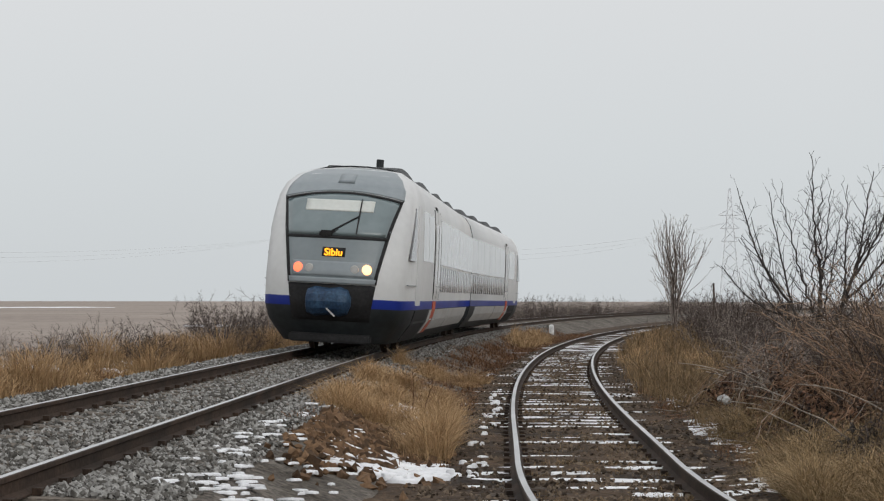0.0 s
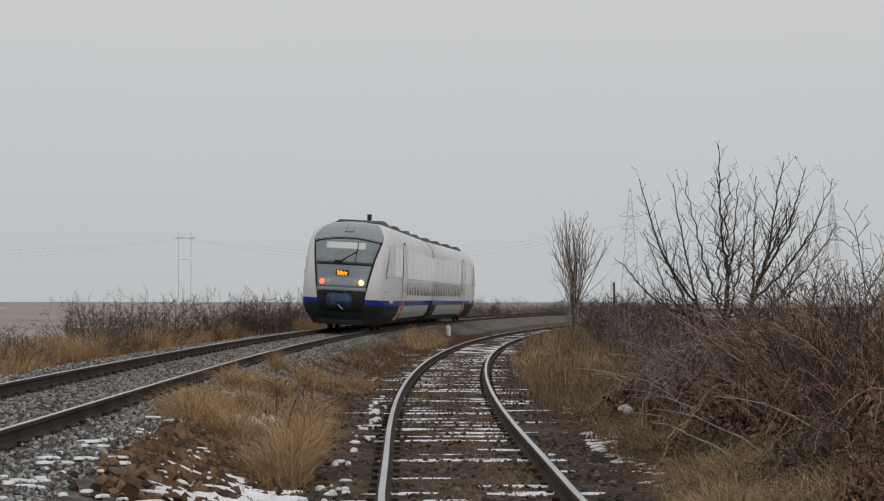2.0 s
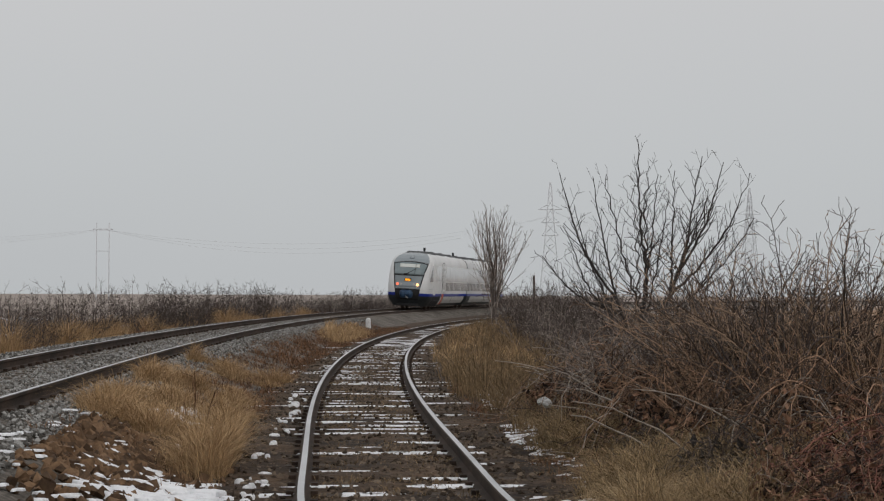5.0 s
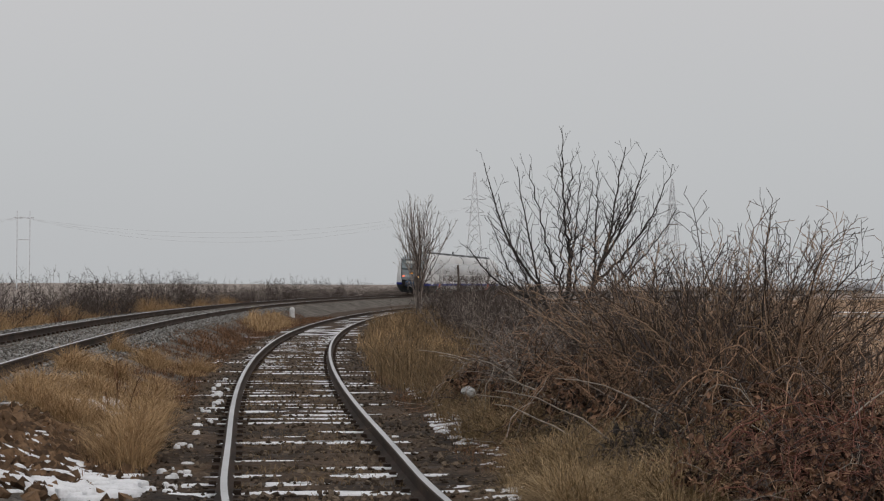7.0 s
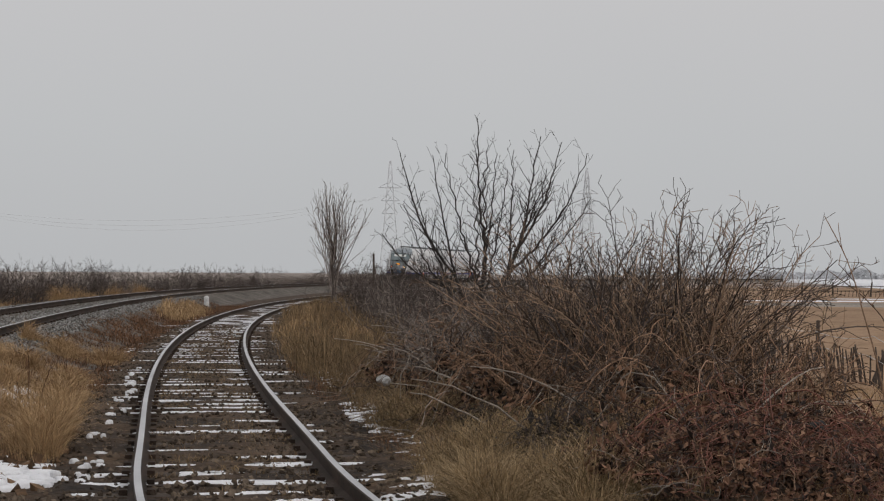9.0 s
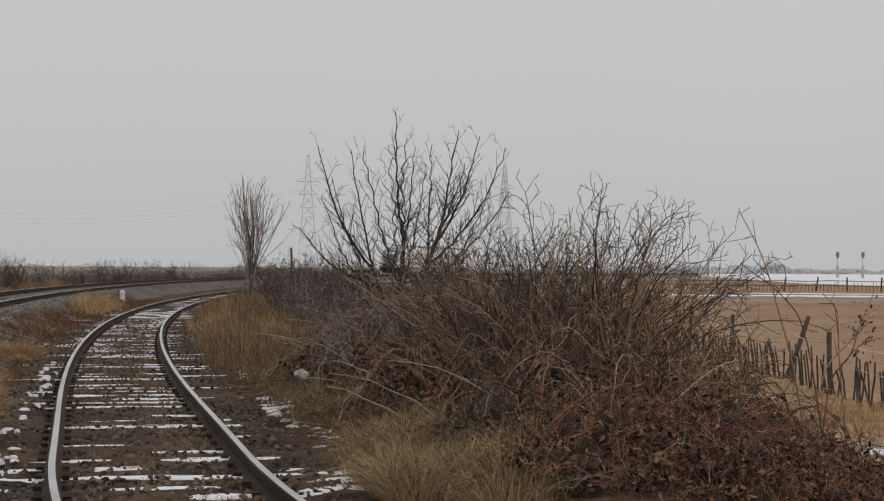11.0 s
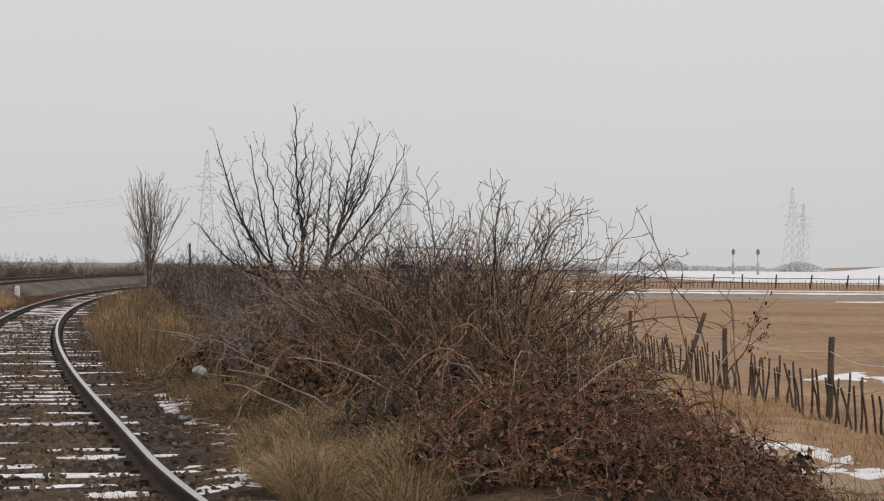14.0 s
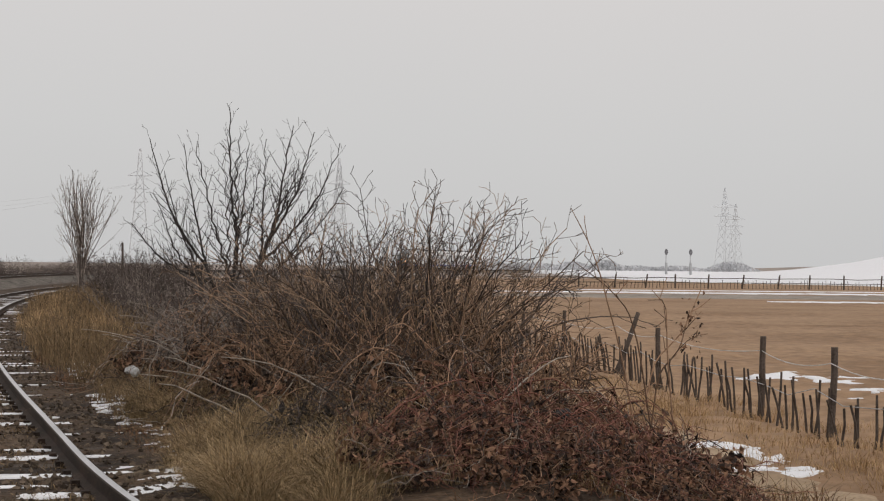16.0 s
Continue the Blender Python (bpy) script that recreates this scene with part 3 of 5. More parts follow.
def build_trees():
    # spreading bare tree: three stems out of one stool
    rng = np.random.default_rng(21)
    trunk, crown = Soup(), Soup()
    trunk.tube([(-.05, 0, -0.3), (-.16, 0, 0.7), (-.36, 0.02, 1.25), (-.52, 0.0, 1.62)], [.06, .048, .038, .026], 8)
    trunk.tube([(0.0, .05, -0.3), (0.02, 0.05, 0.8), (0.05, 0.02, 1.4), (0.06, 0.0, 1.95)], [.06, .048, .038, .027], 8)
    trunk.tube([(0.06, 0, -0.3), (0.28, 0.02, 0.9), (0.48, 0.02, 1.5), (0.74, 0.0, 2.2)], [.07, .058, .048, .034], 8)
    west = [(-.10, 0, .55), (-.16, 0, .75), (-.27, 0, 1.0), (-.36, 0, 1.25), (-.50, 0, 1.6)]
    mid = [(.01, .05, .6), (.02, .05, .9), (.04, .03, 1.25), (.05, .02, 1.55), (.06, 0, 1.9)]
    east = [(.20, 0, .6), (.28, 0, .9), (.40, 0, 1.25), (.52, 0, 1.6), (.72, 0, 2.15)]
    ends = [(west[4], -1.62, .0, 3.95, .95, .026), (west[3], -1.95, .3, 2.5, .85, .022), (west[2], -1.55, -.3, 2.85, .9, .020), (west[3], -.95, .4, 3.85, .75, .024), (west[1], -1.25, .3, 3.35, .8, .020), (mid[4], -.02, .1, 4.62, .1, .028), (mid[2], -.75, -.3, 4.0, .7, .024), (mid[3], .32, .4, 4.15, .8, .024), (mid[1], -.35, -.5, 3.7, .8, .020), (mid[2], .55, .5, 3.6, .8, .020), (east[4], 1.08, -.1, 4.25, .2, .028), (east[3], .75, .4, 4.1, .3, .024), (east[4], 1.6, .2, 4.15, .85, .026), (east[3], 2.0, -.2, 3.95, .9, .026), (east[2], 2.2, .3, 3.05, .75, .022), (east[1], 1.7, -.4, 3.2, .85, .020), (east[4], 1.3, .5, 3.7, .6, .022), (mid[3], .1, -.5, 3.9, .6, .020)]
    for root, x, y, z, belly, r in ends:
        sweep_limb(crown, root, (x, y, z), belly, r, rng, 0.80)
    for root, x, z in ((west[0], -1.2, 1.9), (mid[0], -.9, 2.3), (east[0], 1.4, 2.3), (mid[1], .9, 2.6)):
        sweep_limb(crown, root, (x, rng.normal(0, .3), z), .8, .016, rng, .5)
    tree = thing("bare_tree", trunk.mesh("trunk", M_BARK, True), "spreading leafless tree with dark bark in dry scrub", "tree")
    part("crown", crown.mesh("crown", M_BARK), tree, "bare dark upswept branches")
    tree.matrix_basis = pose(5.32, 32.0, 0.0)
    # slim upright tree, an oval of fine shoots
    rng = np.random.default_rng(33)
    trunk, crown = Soup(), Soup()
    for a in (0.3, 2.2, 4.4):
        c, q = math.cos(a), math.sin(a)
        trunk.tube([(.05 * c, .05 * q, -0.3), (.08 * c, .08 * q, .9), (.26 * c, .26 * q, 1.9)], [.085, .065, .045], 7)
    for i in range(30):
        a, h0 = i * 2.4, rng.uniform(.7, 2.2)
        out = rng.uniform(.06, .30)
        top = 5.6 - 4.0 * out * rng.uniform(.4, 1.2)
        shoot(crown, (.1 * math.cos(a), .1 * math.sin(a), h0), (math.cos(a) * out, math.sin(a) * out, 1.0), top - h0, .022, 2, rng, 0.06, 0.30, 0.45, 0.3, 0.0055)
    slim = thing("bare_sapling", trunk.mesh("trunk", M_GREYTWIG, True), "slim leafless tree with upright grey branches", "tree")
    part("crown", crown.mesh("crown", M_GREYTWIG), slim)
    slim.matrix_basis = seat(5.85, 75.0)


def bush(mesh, leaves, x, y, label, rz, scale, group="", z=0.0):
    ob = thing("bush", mesh[0], label, "bush", group)
    tagged(part("twig_tangle", mesh[1], ob), kind="stuff")
    if leaves:
        tagged(part("leaf_litter", leaves, ob), kind="stuff")
    ob.matrix_basis = seat(x, y, z, rz, scale)
    return ob


def fan_mesh(seed, stems, height, spread, thick, material, twig_material, level=2, foot=0.3, angle=0.62):
    """A shrub whose kinked stems fan out of one foot, the outer ones arching over."""
    rng = np.random.default_rng(seed)
    stem, twigs = Soup(), Soup()
    for i in range(stems):
        a, q = rng.uniform(0, 6.28), math.sqrt(rng.random())
        out = spread * q
        p = np.array([foot * q * math.cos(a), foot * q * math.sin(a), -0.1])
        d = np.array([math.cos(a) * out, math.sin(a) * out, 1.0])
        d /= np.linalg.norm(d)
        ln, r = height * rng.uniform(.74, .98), thick * rng.uniform(.6, 1.15)
        n = 16
        pts, side = [p], 1
        bend = np.array([math.cos(a), math.sin(a), 0]) * 0.05 * q + np.array([0, 0, -0.055 * q])
        rad = np.maximum(r * np.linspace(1, .3, n + 1), .0032)
        for j in range(n):
            side = -side
            d = d + rng.normal(0, .075, 3) + (bend if j > 6 else 0)
            d /= np.linalg.norm(d)
            pts.append(pts[-1] + d * ln / n)
            if j > 2:
                for _ in range(1 if rng.random() < .75 else 2):
                    b = np.cross(d, rng.normal(0, 1, 3))
                    b /= np.linalg.norm(b) + 1e-9
                    shoot(twigs, pts[-1], d * .7 + b * angle, ln * (1 - .75 * j / n) * rng.uniform(.12, .38) + .05, rad[j] * .55, level - 1, rng, .04, .09, angle, .5, .003)
        stem.tube(pts, rad, 5)
    return stem.mesh("bush", material), twigs.mesh("twig_tangle", twig_material)


def cane_mound(seed, radius, height, counts, materials, thick=0.0055):
    """Arching canes that climb over each other into a mound, one mesh a colour."""
    rng = np.random.default_rng(seed)
    out = []
    for count, material in zip(counts, materials):
        soup = Soup()
        for _ in range(count):
            a0, q = rng.uniform(0, 6.28), radius * math.sqrt(rng.random())
            a, ln = rng.uniform(0, 6.28), rng.uniform(.3, 1.1) * radius
            n = 10
            k = np.linspace(0, 1, n)
            x, y = q * math.cos(a0) + np.cos(a) * ln * k, q * math.sin(a0) + np.sin(a) * ln * k
            dome = height * np.clip(1 - (np.hypot(x, y) / (radius * 1.25)) ** 2, 0.05, 1)
            z = dome * (rng.uniform(.0, .75) + rng.uniform(.15, .75) * np.sin(np.pi * (.15 + .75 * k))) - .03
            pts = np.stack([x, y, z], 1) + np.cumsum(rng.normal(0, .03, (n, 3)), 0)
            r = thick * rng.uniform(.45, 1.1) * (1 - .55 * k)
            soup.tube(pts, r, 4)
            for j in range(2, n - 1):
                if rng.random() < .35:
                    d = rng.normal(0, 1, 3) + np.array([0, 0, .5])
                    d /= np.linalg.norm(d)
                    e = pts[j] + d * rng.uniform(.06, .26)
                    soup.tube([pts[j], (pts[j] + e) / 2 + rng.normal(0, .012, 3), e], [.0036, .003, .0024], 3)
        out.append(soup.mesh("cane_tangle", material))
    return out


def clumped(radius, height, clumps, seed):
    """Places for dead leaves: hanging together in clumps over a mound."""
    r0 = np.random.default_rng(seed)
    a, q = r0.uniform(0, 6.28, clumps), radius * np.sqrt(r0.random(clumps))
    c = np.stack([q * np.cos(a), q * np.sin(a), height * (1 - (q / (radius * 1.3)) ** 2) * r0.uniform(.15, 1.0, clumps)], 1)
    s = r0.uniform(.04, .15, clumps)

    def place(rng, n):
        i = rng.integers(0, clumps, n)
        p = c[i] + rng.normal(0, 1, (n, 3)) * s[i][:, None] * (1, 1, .7)
        p[:, 2] = np.maximum(p[:, 2], .01)
        return p
    return place


def mound(meshes, leaves, x, y, label, rz, scale, group):
    ob = thing("bush", meshes[0], label, "bush", group)
    for me in meshes[1:]:
        tagged(part("cane_tangle", me, ob), kind="stuff")
    if leaves:
        tagged(part("leaf_litter", leaves, ob), kind="stuff")
    ob.matrix_basis = seat(x, y, -0.03, rz, scale)


def build_scrub():
    # the tall shrub beside the siding and its neighbours
    fans = [fan_mesh(41, 26, 2.55, .62, .016, M_TWIG, M_TWIG), fan_mesh(49, 24, 2.45, .75, .014, M_DARKTWIG, M_DARKTWIG)]
    for k, x, y, rz, s in ((0, 4.30, 15.0, 0, .98), (1, 4.12, 15.3, 60, 1.0), (0, 3.75, 16.2, 130, .88), (1, 4.5, 15.9, 200, .92), (1, 3.85, 17.2, 20, .85), (0, 4.45, 16.9, 250, .85)):
        bush(fans[k], None, x, y, "tall shrub of leafless brown stems fanning up" if k == 0 else "tall shrub of leafless dark arching stems", rz, s, "tall shrubs beside the siding")
    grey = fan_mesh(50, 26, 1.75, .8, .011, M_GREYTWIG, M_GREYTWIG, 2, .5)
    for x, y, rz, s in ((3.6, 18.4, 0, .95), (4.3, 19.6, 100, 1.1), (3.1, 20.0, 190, .72), (4.9, 18.2, 260, 1.05), (5.4, 21.0, 60, 1.2), (4.9, 23.5, 10, 1.15)):
        bush(grey, None, x, y, "tangled shrub of leafless grey twigs", rz, s, "grey shrubs beside the siding")
    rust = fan_mesh(42, 22, 1.5, .7, .009, M_BRAMBLE, M_BRAMBLE, 1, .7)
    for x, y, rz, s in ((4.05, 14.2, 40, .95), (4.55, 14.0, 150, 1.0), (3.65, 14.9, 260, .9), (4.5, 14.6, 10, .95), (4.3, 13.6, 80, .75), (3.3, 16.0, 200, .75)):
        bush(rust, None, x, y, "thicket of thin rust-brown leafless canes", rz, s, "rust-brown thickets beside the siding")
    # brambles: mounds of arching canes
    high = cane_mound(43, 1.2, 1.15, (80, 60, 14, 34), (M_BRAMBLE, M_DARKTWIG, M_PALECANE, M_STRAWTWIG), .0072)
    high_leaf = leaf_mesh("dead_leaves", 44, 1500, clumped(1.1, .95, 34, 5), 0.045, M_LEAF)
    for i, (x, y, s) in enumerate([(3.5, 14.3, .78), (3.2, 16.2, .8), (3.9, 13.4, .85), (4.75, 13.6, .95), (2.9, 18.0, .72), (3.5, 17.6, .95), (2.75, 21.0, .7), (3.5, 21.5, .9), (4.3, 16.6, 1.15), (5.2, 17.5, 1.1)]):
        mound(high, high_leaf, x, y, "bramble mound of tangled brown canes with few leaves", i * 67, s, "brambles beside the siding")
    low = cane_mound(45, 1.15, .62, (60, 90, 6, 40), (M_BRAMBLE, M_REDCANE, M_PALECANE, M_DARKTWIG), .007)
    low_leaf = leaf_mesh("dead_leaves", 46, 1900, clumped(1.1, .55, 44, 6), 0.050, M_LEAF)
    for i, (x, y, s) in enumerate([(3.3, 11.2, .62), (3.9, 11.3, .72), (4.5, 11.6, .8), (4.0, 10.5, .6), (4.65, 10.8, .6), (5.1, 12.2, .8), (4.5, 12.6, .95), (3.7, 12.3, .8), (5.5, 13.2, .7), (5.3, 11.4, .5)]):
        mound(low, low_leaf, x, y, "low bramble with dark red canes and dead leaves", i * 67, s, "low brambles beside the siding")
    # dark twig heaps added to stand for shaded hollows under the thicket
    hollow = cane_mound(57, .55, .42, (150,), (M_DARKTWIG,), .010)
    hollow_leaf = leaf_mesh("dead_leaves", 58, 900, clumped(.5, .36, 14, 9), 0.055, M_BARK)
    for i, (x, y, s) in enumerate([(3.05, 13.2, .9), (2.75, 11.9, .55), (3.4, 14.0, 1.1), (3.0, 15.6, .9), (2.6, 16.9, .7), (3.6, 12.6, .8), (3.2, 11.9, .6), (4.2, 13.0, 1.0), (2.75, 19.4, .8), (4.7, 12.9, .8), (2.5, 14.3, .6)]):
        mound(hollow, hollow_leaf, x, y, "dark twig heap added as a shaded hollow of the thicket", i * 41, s, "dark twig heaps")
    # pale broken canes lying through the scrub
    rng = np.random.default_rng(52)
    canes = Soup()
    for i in range(80):
        x, y = rng.uniform(2.5, 4.9), rng.uniform(12.6, 24)
        z = float(ground_z(x, y)) + rng.uniform(0, .35)
        a, ln, h = rng.uniform(-.7, .7) + (3.14 if rng.random() < .5 else 0), rng.uniform(.5, 1.4), rng.uniform(.2, .7)
        k = np.linspace(0, 1, 7)
        canes.tube(np.stack([x + np.cos(a) * ln * k, y + np.sin(a) * ln * k, z + 0.02 + h * 1.6 * k * (1 - .45 * k)], 1) + np.cumsum(rng.normal(0, .015, (7, 3)), 0), 0.009 * (1 - .6 * k), 4)
    thing("dead_canes", canes.mesh("dead_canes", M_PALECANE), "pale broken dead canes in the thicket", "canes", kind="stuff")
    # long whips that stand over the field's edge
    whip = Soup()
    for pts in ([(.28, 0), (.12, .94), (0, 1.37), (-.03, 1.52), (-.12, 1.8), (-.275, 2.1)], [(.4, 0), (.25, 1.01), (.17, 1.3), (0, 1.49), (-.27, 1.69)], [(.55, 0), (.47, .99), (.47, 1.33), (.36, 1.46)], [(.2, 0), (.36, .89), (.6, 1.13), (.75, 1.47)], [(.3, 0), (.4, .8), (.58, 1.0), (.66, 1.3)], [(-.2, 0), (-.3, .8), (-.22, 1.1)]):
        p = np.array([(x, .05 * i, z) for i, (x, z) in enumerate(pts)])
        k = np.linspace(0, len(p) - 1, 18)
        q = np.stack([np.interp(k, range(len(p)), p[:, c]) for c in range(3)], 1)
        q[1:-1] = (q[:-2] + 2 * q[1:-1] + q[2:]) / 4
        whip.tube(q, np.linspace(.008, .0034, 18), 4)
        for j in range(8, 17, 3):
            shoot(whip, q[j], (rng.normal(0, .6), rng.normal(0, .4), .8), rng.uniform(.06, .22), .004, 0, rng, .05, .05)
    ob = thing("bush", whip.mesh("bush", M_BRAMBLE), "few long thin brown canes standing alone", "bush")
    ob.matrix_basis = pose(5.0, 12.3, 0.0, 0, 0, -16)
    part("dead_leaves", leaf_mesh("dead_leaves", 55, 60, lambda r, n: np.stack([.66 + r.normal(0, .05, n), r.normal(0.1, .04, n), 1.15 + r.normal(0, .12, n)], 1), .022, M_LEAF), ob)
    # dark scrub further along the siding
    m4 = bush_mesh("bush", 45, 2.1, 1.8, 44, M_DARKTWIG, 2, 0.014, 0.0, (3, 5), 1.8)
    m5 = bush_mesh("bush", 46, 1.9, 1.7, 40, M_GREYTWIG, 2, 0.013, 0.0, (3, 5), 2.0)
    rng = np.random.default_rng(47)
    for i, (x, y, s) in enumerate([(3.5, 20, .45), (4.6, 20.5, .6), (5.8, 21, .9), (3.8, 25, .5), (5.0, 26, .65), (6.4, 26, .95), (5.9, 26, 1.1), (6.4, 28.5, 1.15), (4.2, 31, .65), (5.0, 35, .8), (6.6, 33, .9), (7.6, 30, 1.0), (4.8, 40, .9), (6.2, 42, 1.05), (5.3, 48, 1.0), (6.6, 50, 1.1), (5.8, 57, 1.05), (7.2, 60, 1.15), (6.6, 68, 1.0), (8.2, 66, 1.2), (7.9, 76, 1.0), (8.8, 84, 1.0), (9.3, 74, 1.0), (10.5, 90, 1.0)]):
        bush(m4 if i % 3 else m5, None, x, y, "dark leafless scrub bush beside the siding", i * 53, s * rng.uniform(.9, 1.1), "dark scrub bushes")
    # hedge of bushes beyond the main track
    for i in range(125):
        s = 36 + i * 1.7 + rng.uniform(-2, 2)
        x, y, _ = on(MAIN, s, -rng.uniform(4.8, 9.0))
        size = rng.uniform(.4, .65) if s < 52 else rng.uniform(.65, 1.15) if s < 95 else rng.uniform(.6, 1.1)
        bush(m5 if i % 3 == 0 else m4, None, float(x), float(y), "dark brown leafless bush beyond the main track", i * 71, size, "bushes beyond the main track")


def tufts(name, cx, cy, rx, ry, n, h, w, lean, material, seed, label, clump=0.12, avoid=True, per=60):
    rng = np.random.default_rng(seed)
    k = max(4, n // per)
    a, r = rng.uniform(0, 6.28, k), np.sqrt(rng.random(k))
    tx, ty = cx + rx * r * np.cos(a), cy + ry * r * np.sin(a)
    th = rng.uniform(.6, 1.2, k)
    i = rng.integers(0, k, n)
    ex, ey = rng.normal(0, clump, n), rng.normal(0, clump, n)
    x, y, out = tx[i] + ex, ty[i] + ey, np.arctan2(ey, ex)
    hh = h * th[i] * np.exp(-0.22 * (np.hypot(ex, ey) / clump) ** 2)
    if avoid:
        keep = (np.abs(off(SIDE, x, y)) > 1.45) & (off(MAIN, x, y) > 1.75) | (off(MAIN, x, y) < -3.0)
        x, y, hh, out = x[keep], y[keep], hh[keep], out[keep]
    me = blades(name, x, y, surface_z(x, y) - 0.02, hh, w, lean, material, seed + 1, out)
    return thing(name, me, label, "grass", kind="stuff")


def strip_grass(name, track, s0, s1, d0, d1, n, h, w, lean, material, seed, label, power=1.0, clump=0.10, per=40):
    rng = np.random.default_rng(seed)
    k = max(4, n // per)
    s, d = s0 + (s1 - s0) * rng.random(k) ** power, rng.uniform(d0, d1, k)
    th = rng.uniform(.3, 1.4, k)
    i = rng.integers(0, k, n)
    x, y, _ = on(track, s, d)
    ex, ey = rng.normal(0, clump, n), rng.normal(0, clump, n)
    x, y, out = x[i] + ex, y[i] + ey, np.arctan2(ey, ex)
    hh = h * th[i] * np.exp(-0.22 * (np.hypot(ex, ey) / clump) ** 2)
    keep = (np.abs(off(SIDE, x, y)) > 1.35) & ((off(MAIN, x, y) > 1.25) | (off(MAIN, x, y) < -3.0))
    x, y, hh, out = x[keep], y[keep], hh[keep], out[keep]
    me = blades(name, x, y, surface_z(x, y) - 0.02, hh, w, lean, material, seed + 1, out)
    return thing(name, me, label, "grass", kind="stuff")


def build_grass():
    strip_grass("dry_grass", SIDE, 17.5, 31, -3.45, -1.7, 30000, 0.36, 0.0065, 0.9, M_GRASS, 60, "tan dry grass tufts between the two tracks", 1.0, 0.18, 700)
    tufts("dry_grass", -1.30, 16.2, 0.30, 1.3, 9000, 0.58, 0.0055, 0.7, M_GRASS, 61, "tall tan grass tuft beside the siding", 0.16)
    strip_grass("low_weeds", SIDE, 14, 75, -3.1, -1.4, 22000, 0.12, 0.009, 0.8, M_RUSTGRASS, 62, "low rust-brown weeds between the two tracks", 1.3, 0.16)
    strip_grass("low_weeds", MAIN, 22, 80, 1.9, 4.2, 30000, 0.17, 0.013, 0.8, M_RUSTGRASS, 63, "dark rust-brown weeds below the main track", 1.0, 0.26)
    tufts("dry_grass", -0.9, 66, 0.8, 10, 3500, 0.50, 0.018, 0.6, M_GRASS, 64, "tan grass clump where the tracks part", 0.3)
    strip_grass("verge_grass", SIDE, 17, 34, 1.75, 3.2, 16000, 0.40, 0.007, 0.7, M_OLIVE, 66, "olive-brown dry grass beside the siding", 1.0, 0.14)
    strip_grass("verge_grass", SIDE, 30, 88, 1.5, 3.3, 5000, 0.50, 0.012, 0.6, M_GRASS, 68, "tall tan dry grass along the siding", 1.0, 0.18)
    strip_grass("verge_weed", SIDE, 26, 88, 1.5, 3.8, 13000, 0.58, 0.012, 0.5, M_OLIVE, 69, "tall olive-brown weeds along the siding", 1.0, 0.18)
    tufts("grass_tussock", 2.45, 12.3, 0.85, 1.7, 26000, 0.50, 0.005, 0.9, M_TUSSOCK, 80, "pale olive grass tussock hanging over itself", 0.17, True, 700)
    tufts("grass_tussock", 2.75, 17.0, 0.7, 2.6, 16000, 0.50, 0.006, 0.9, M_TUSSOCK, 82, "pale olive grass tussock hanging over itself", 0.18, True, 600)
    strip_grass("verge_litter", SIDE, 9, 30, 1.4, 2.6, 9000, 0.12, 0.008, 0.9, M_RUSTGRASS, 84, "short brown dead weeds beside the rail", 1.2, 0.12)
    strip_grass("scrub_grass", SIDE, 13, 40, 2.9, 7.0, 9000, 0.34, 0.007, 0.8, M_TUSSOCK, 70, "dry brown grass under the thicket", 1.3, 0.14)
    tufts("thicket_grass", 3.9, 13.6, 0.9, 1.4, 5000, 0.55, 0.006, 0.6, M_GRASS, 88, "tan grass standing inside the thicket", 0.16)
    tufts("bramble_grass", 4.1, 11.5, 1.2, 1.3, 3600, 0.28, 0.006, 0.7, M_TUSSOCK, 86, "tan grass standing through the brambles", 0.10)
    strip_grass("scrub_weed", SIDE, 10, 40, 2.6, 7.0, 9000, 0.26, 0.008, 0.7, M_RUSTGRASS, 71, "rust-brown dry weeds under the thicket", 1.3, 0.14)
    strip_grass("far_verge_grass", MAIN, 24, 110, -7.8, -4.4, 46000, 0.9, 0.013, 0.5, M_GRASS, 72, "tall golden tan grass clumps beyond the main track", 1.3, 0.42, 700)
    strip_grass("plain_grass", MAIN, 30, 150, -16, -7.0, 15000, 0.40, 0.022, 0.6, M_PALEGRASS, 73, "low bleached grass beyond the main track", 1.1, 0.6, 300)
    strip_grass("far_verge_weed", MAIN, 26, 190, -9, -4.2, 26000, 0.55, 0.016, 0.5, M_RUSTGRASS, 74, "tall brown weeds beyond the main track", 1.0, 0.40, 260)
    strip_grass("field_grass", SIDE, 10, 36, 8.2, 11.5, 22000, 0.20, 0.008, 0.6, M_GRASS, 76, "short tan grass along the fence", 1.1, 0.2)
    # moss and weeds between the siding's sleepers
    rng = np.random.default_rng(90)
    k = 260
    s, d = 8.5 + 40 * rng.random(k) ** 1.2, rng.uniform(-.62, .62, k)
    i = rng.integers(0, k, 9000)
    x, y, _ = on(SIDE, s[i] + rng.normal(0, .10, 9000), np.clip(d[i] + rng.normal(0, .14, 9000), -.66, .66))
    me = blades("track_weeds", x, y, np.full_like(x, -0.01), 0.07, 0.008, 0.9, M_OLIVE, 91)
    thing("track_weeds", me, "short brown weeds between the siding's sleepers", "grass", kind="stuff")


build_ground()
build_tracks()
build_trees()
build_scrub()
build_grass()


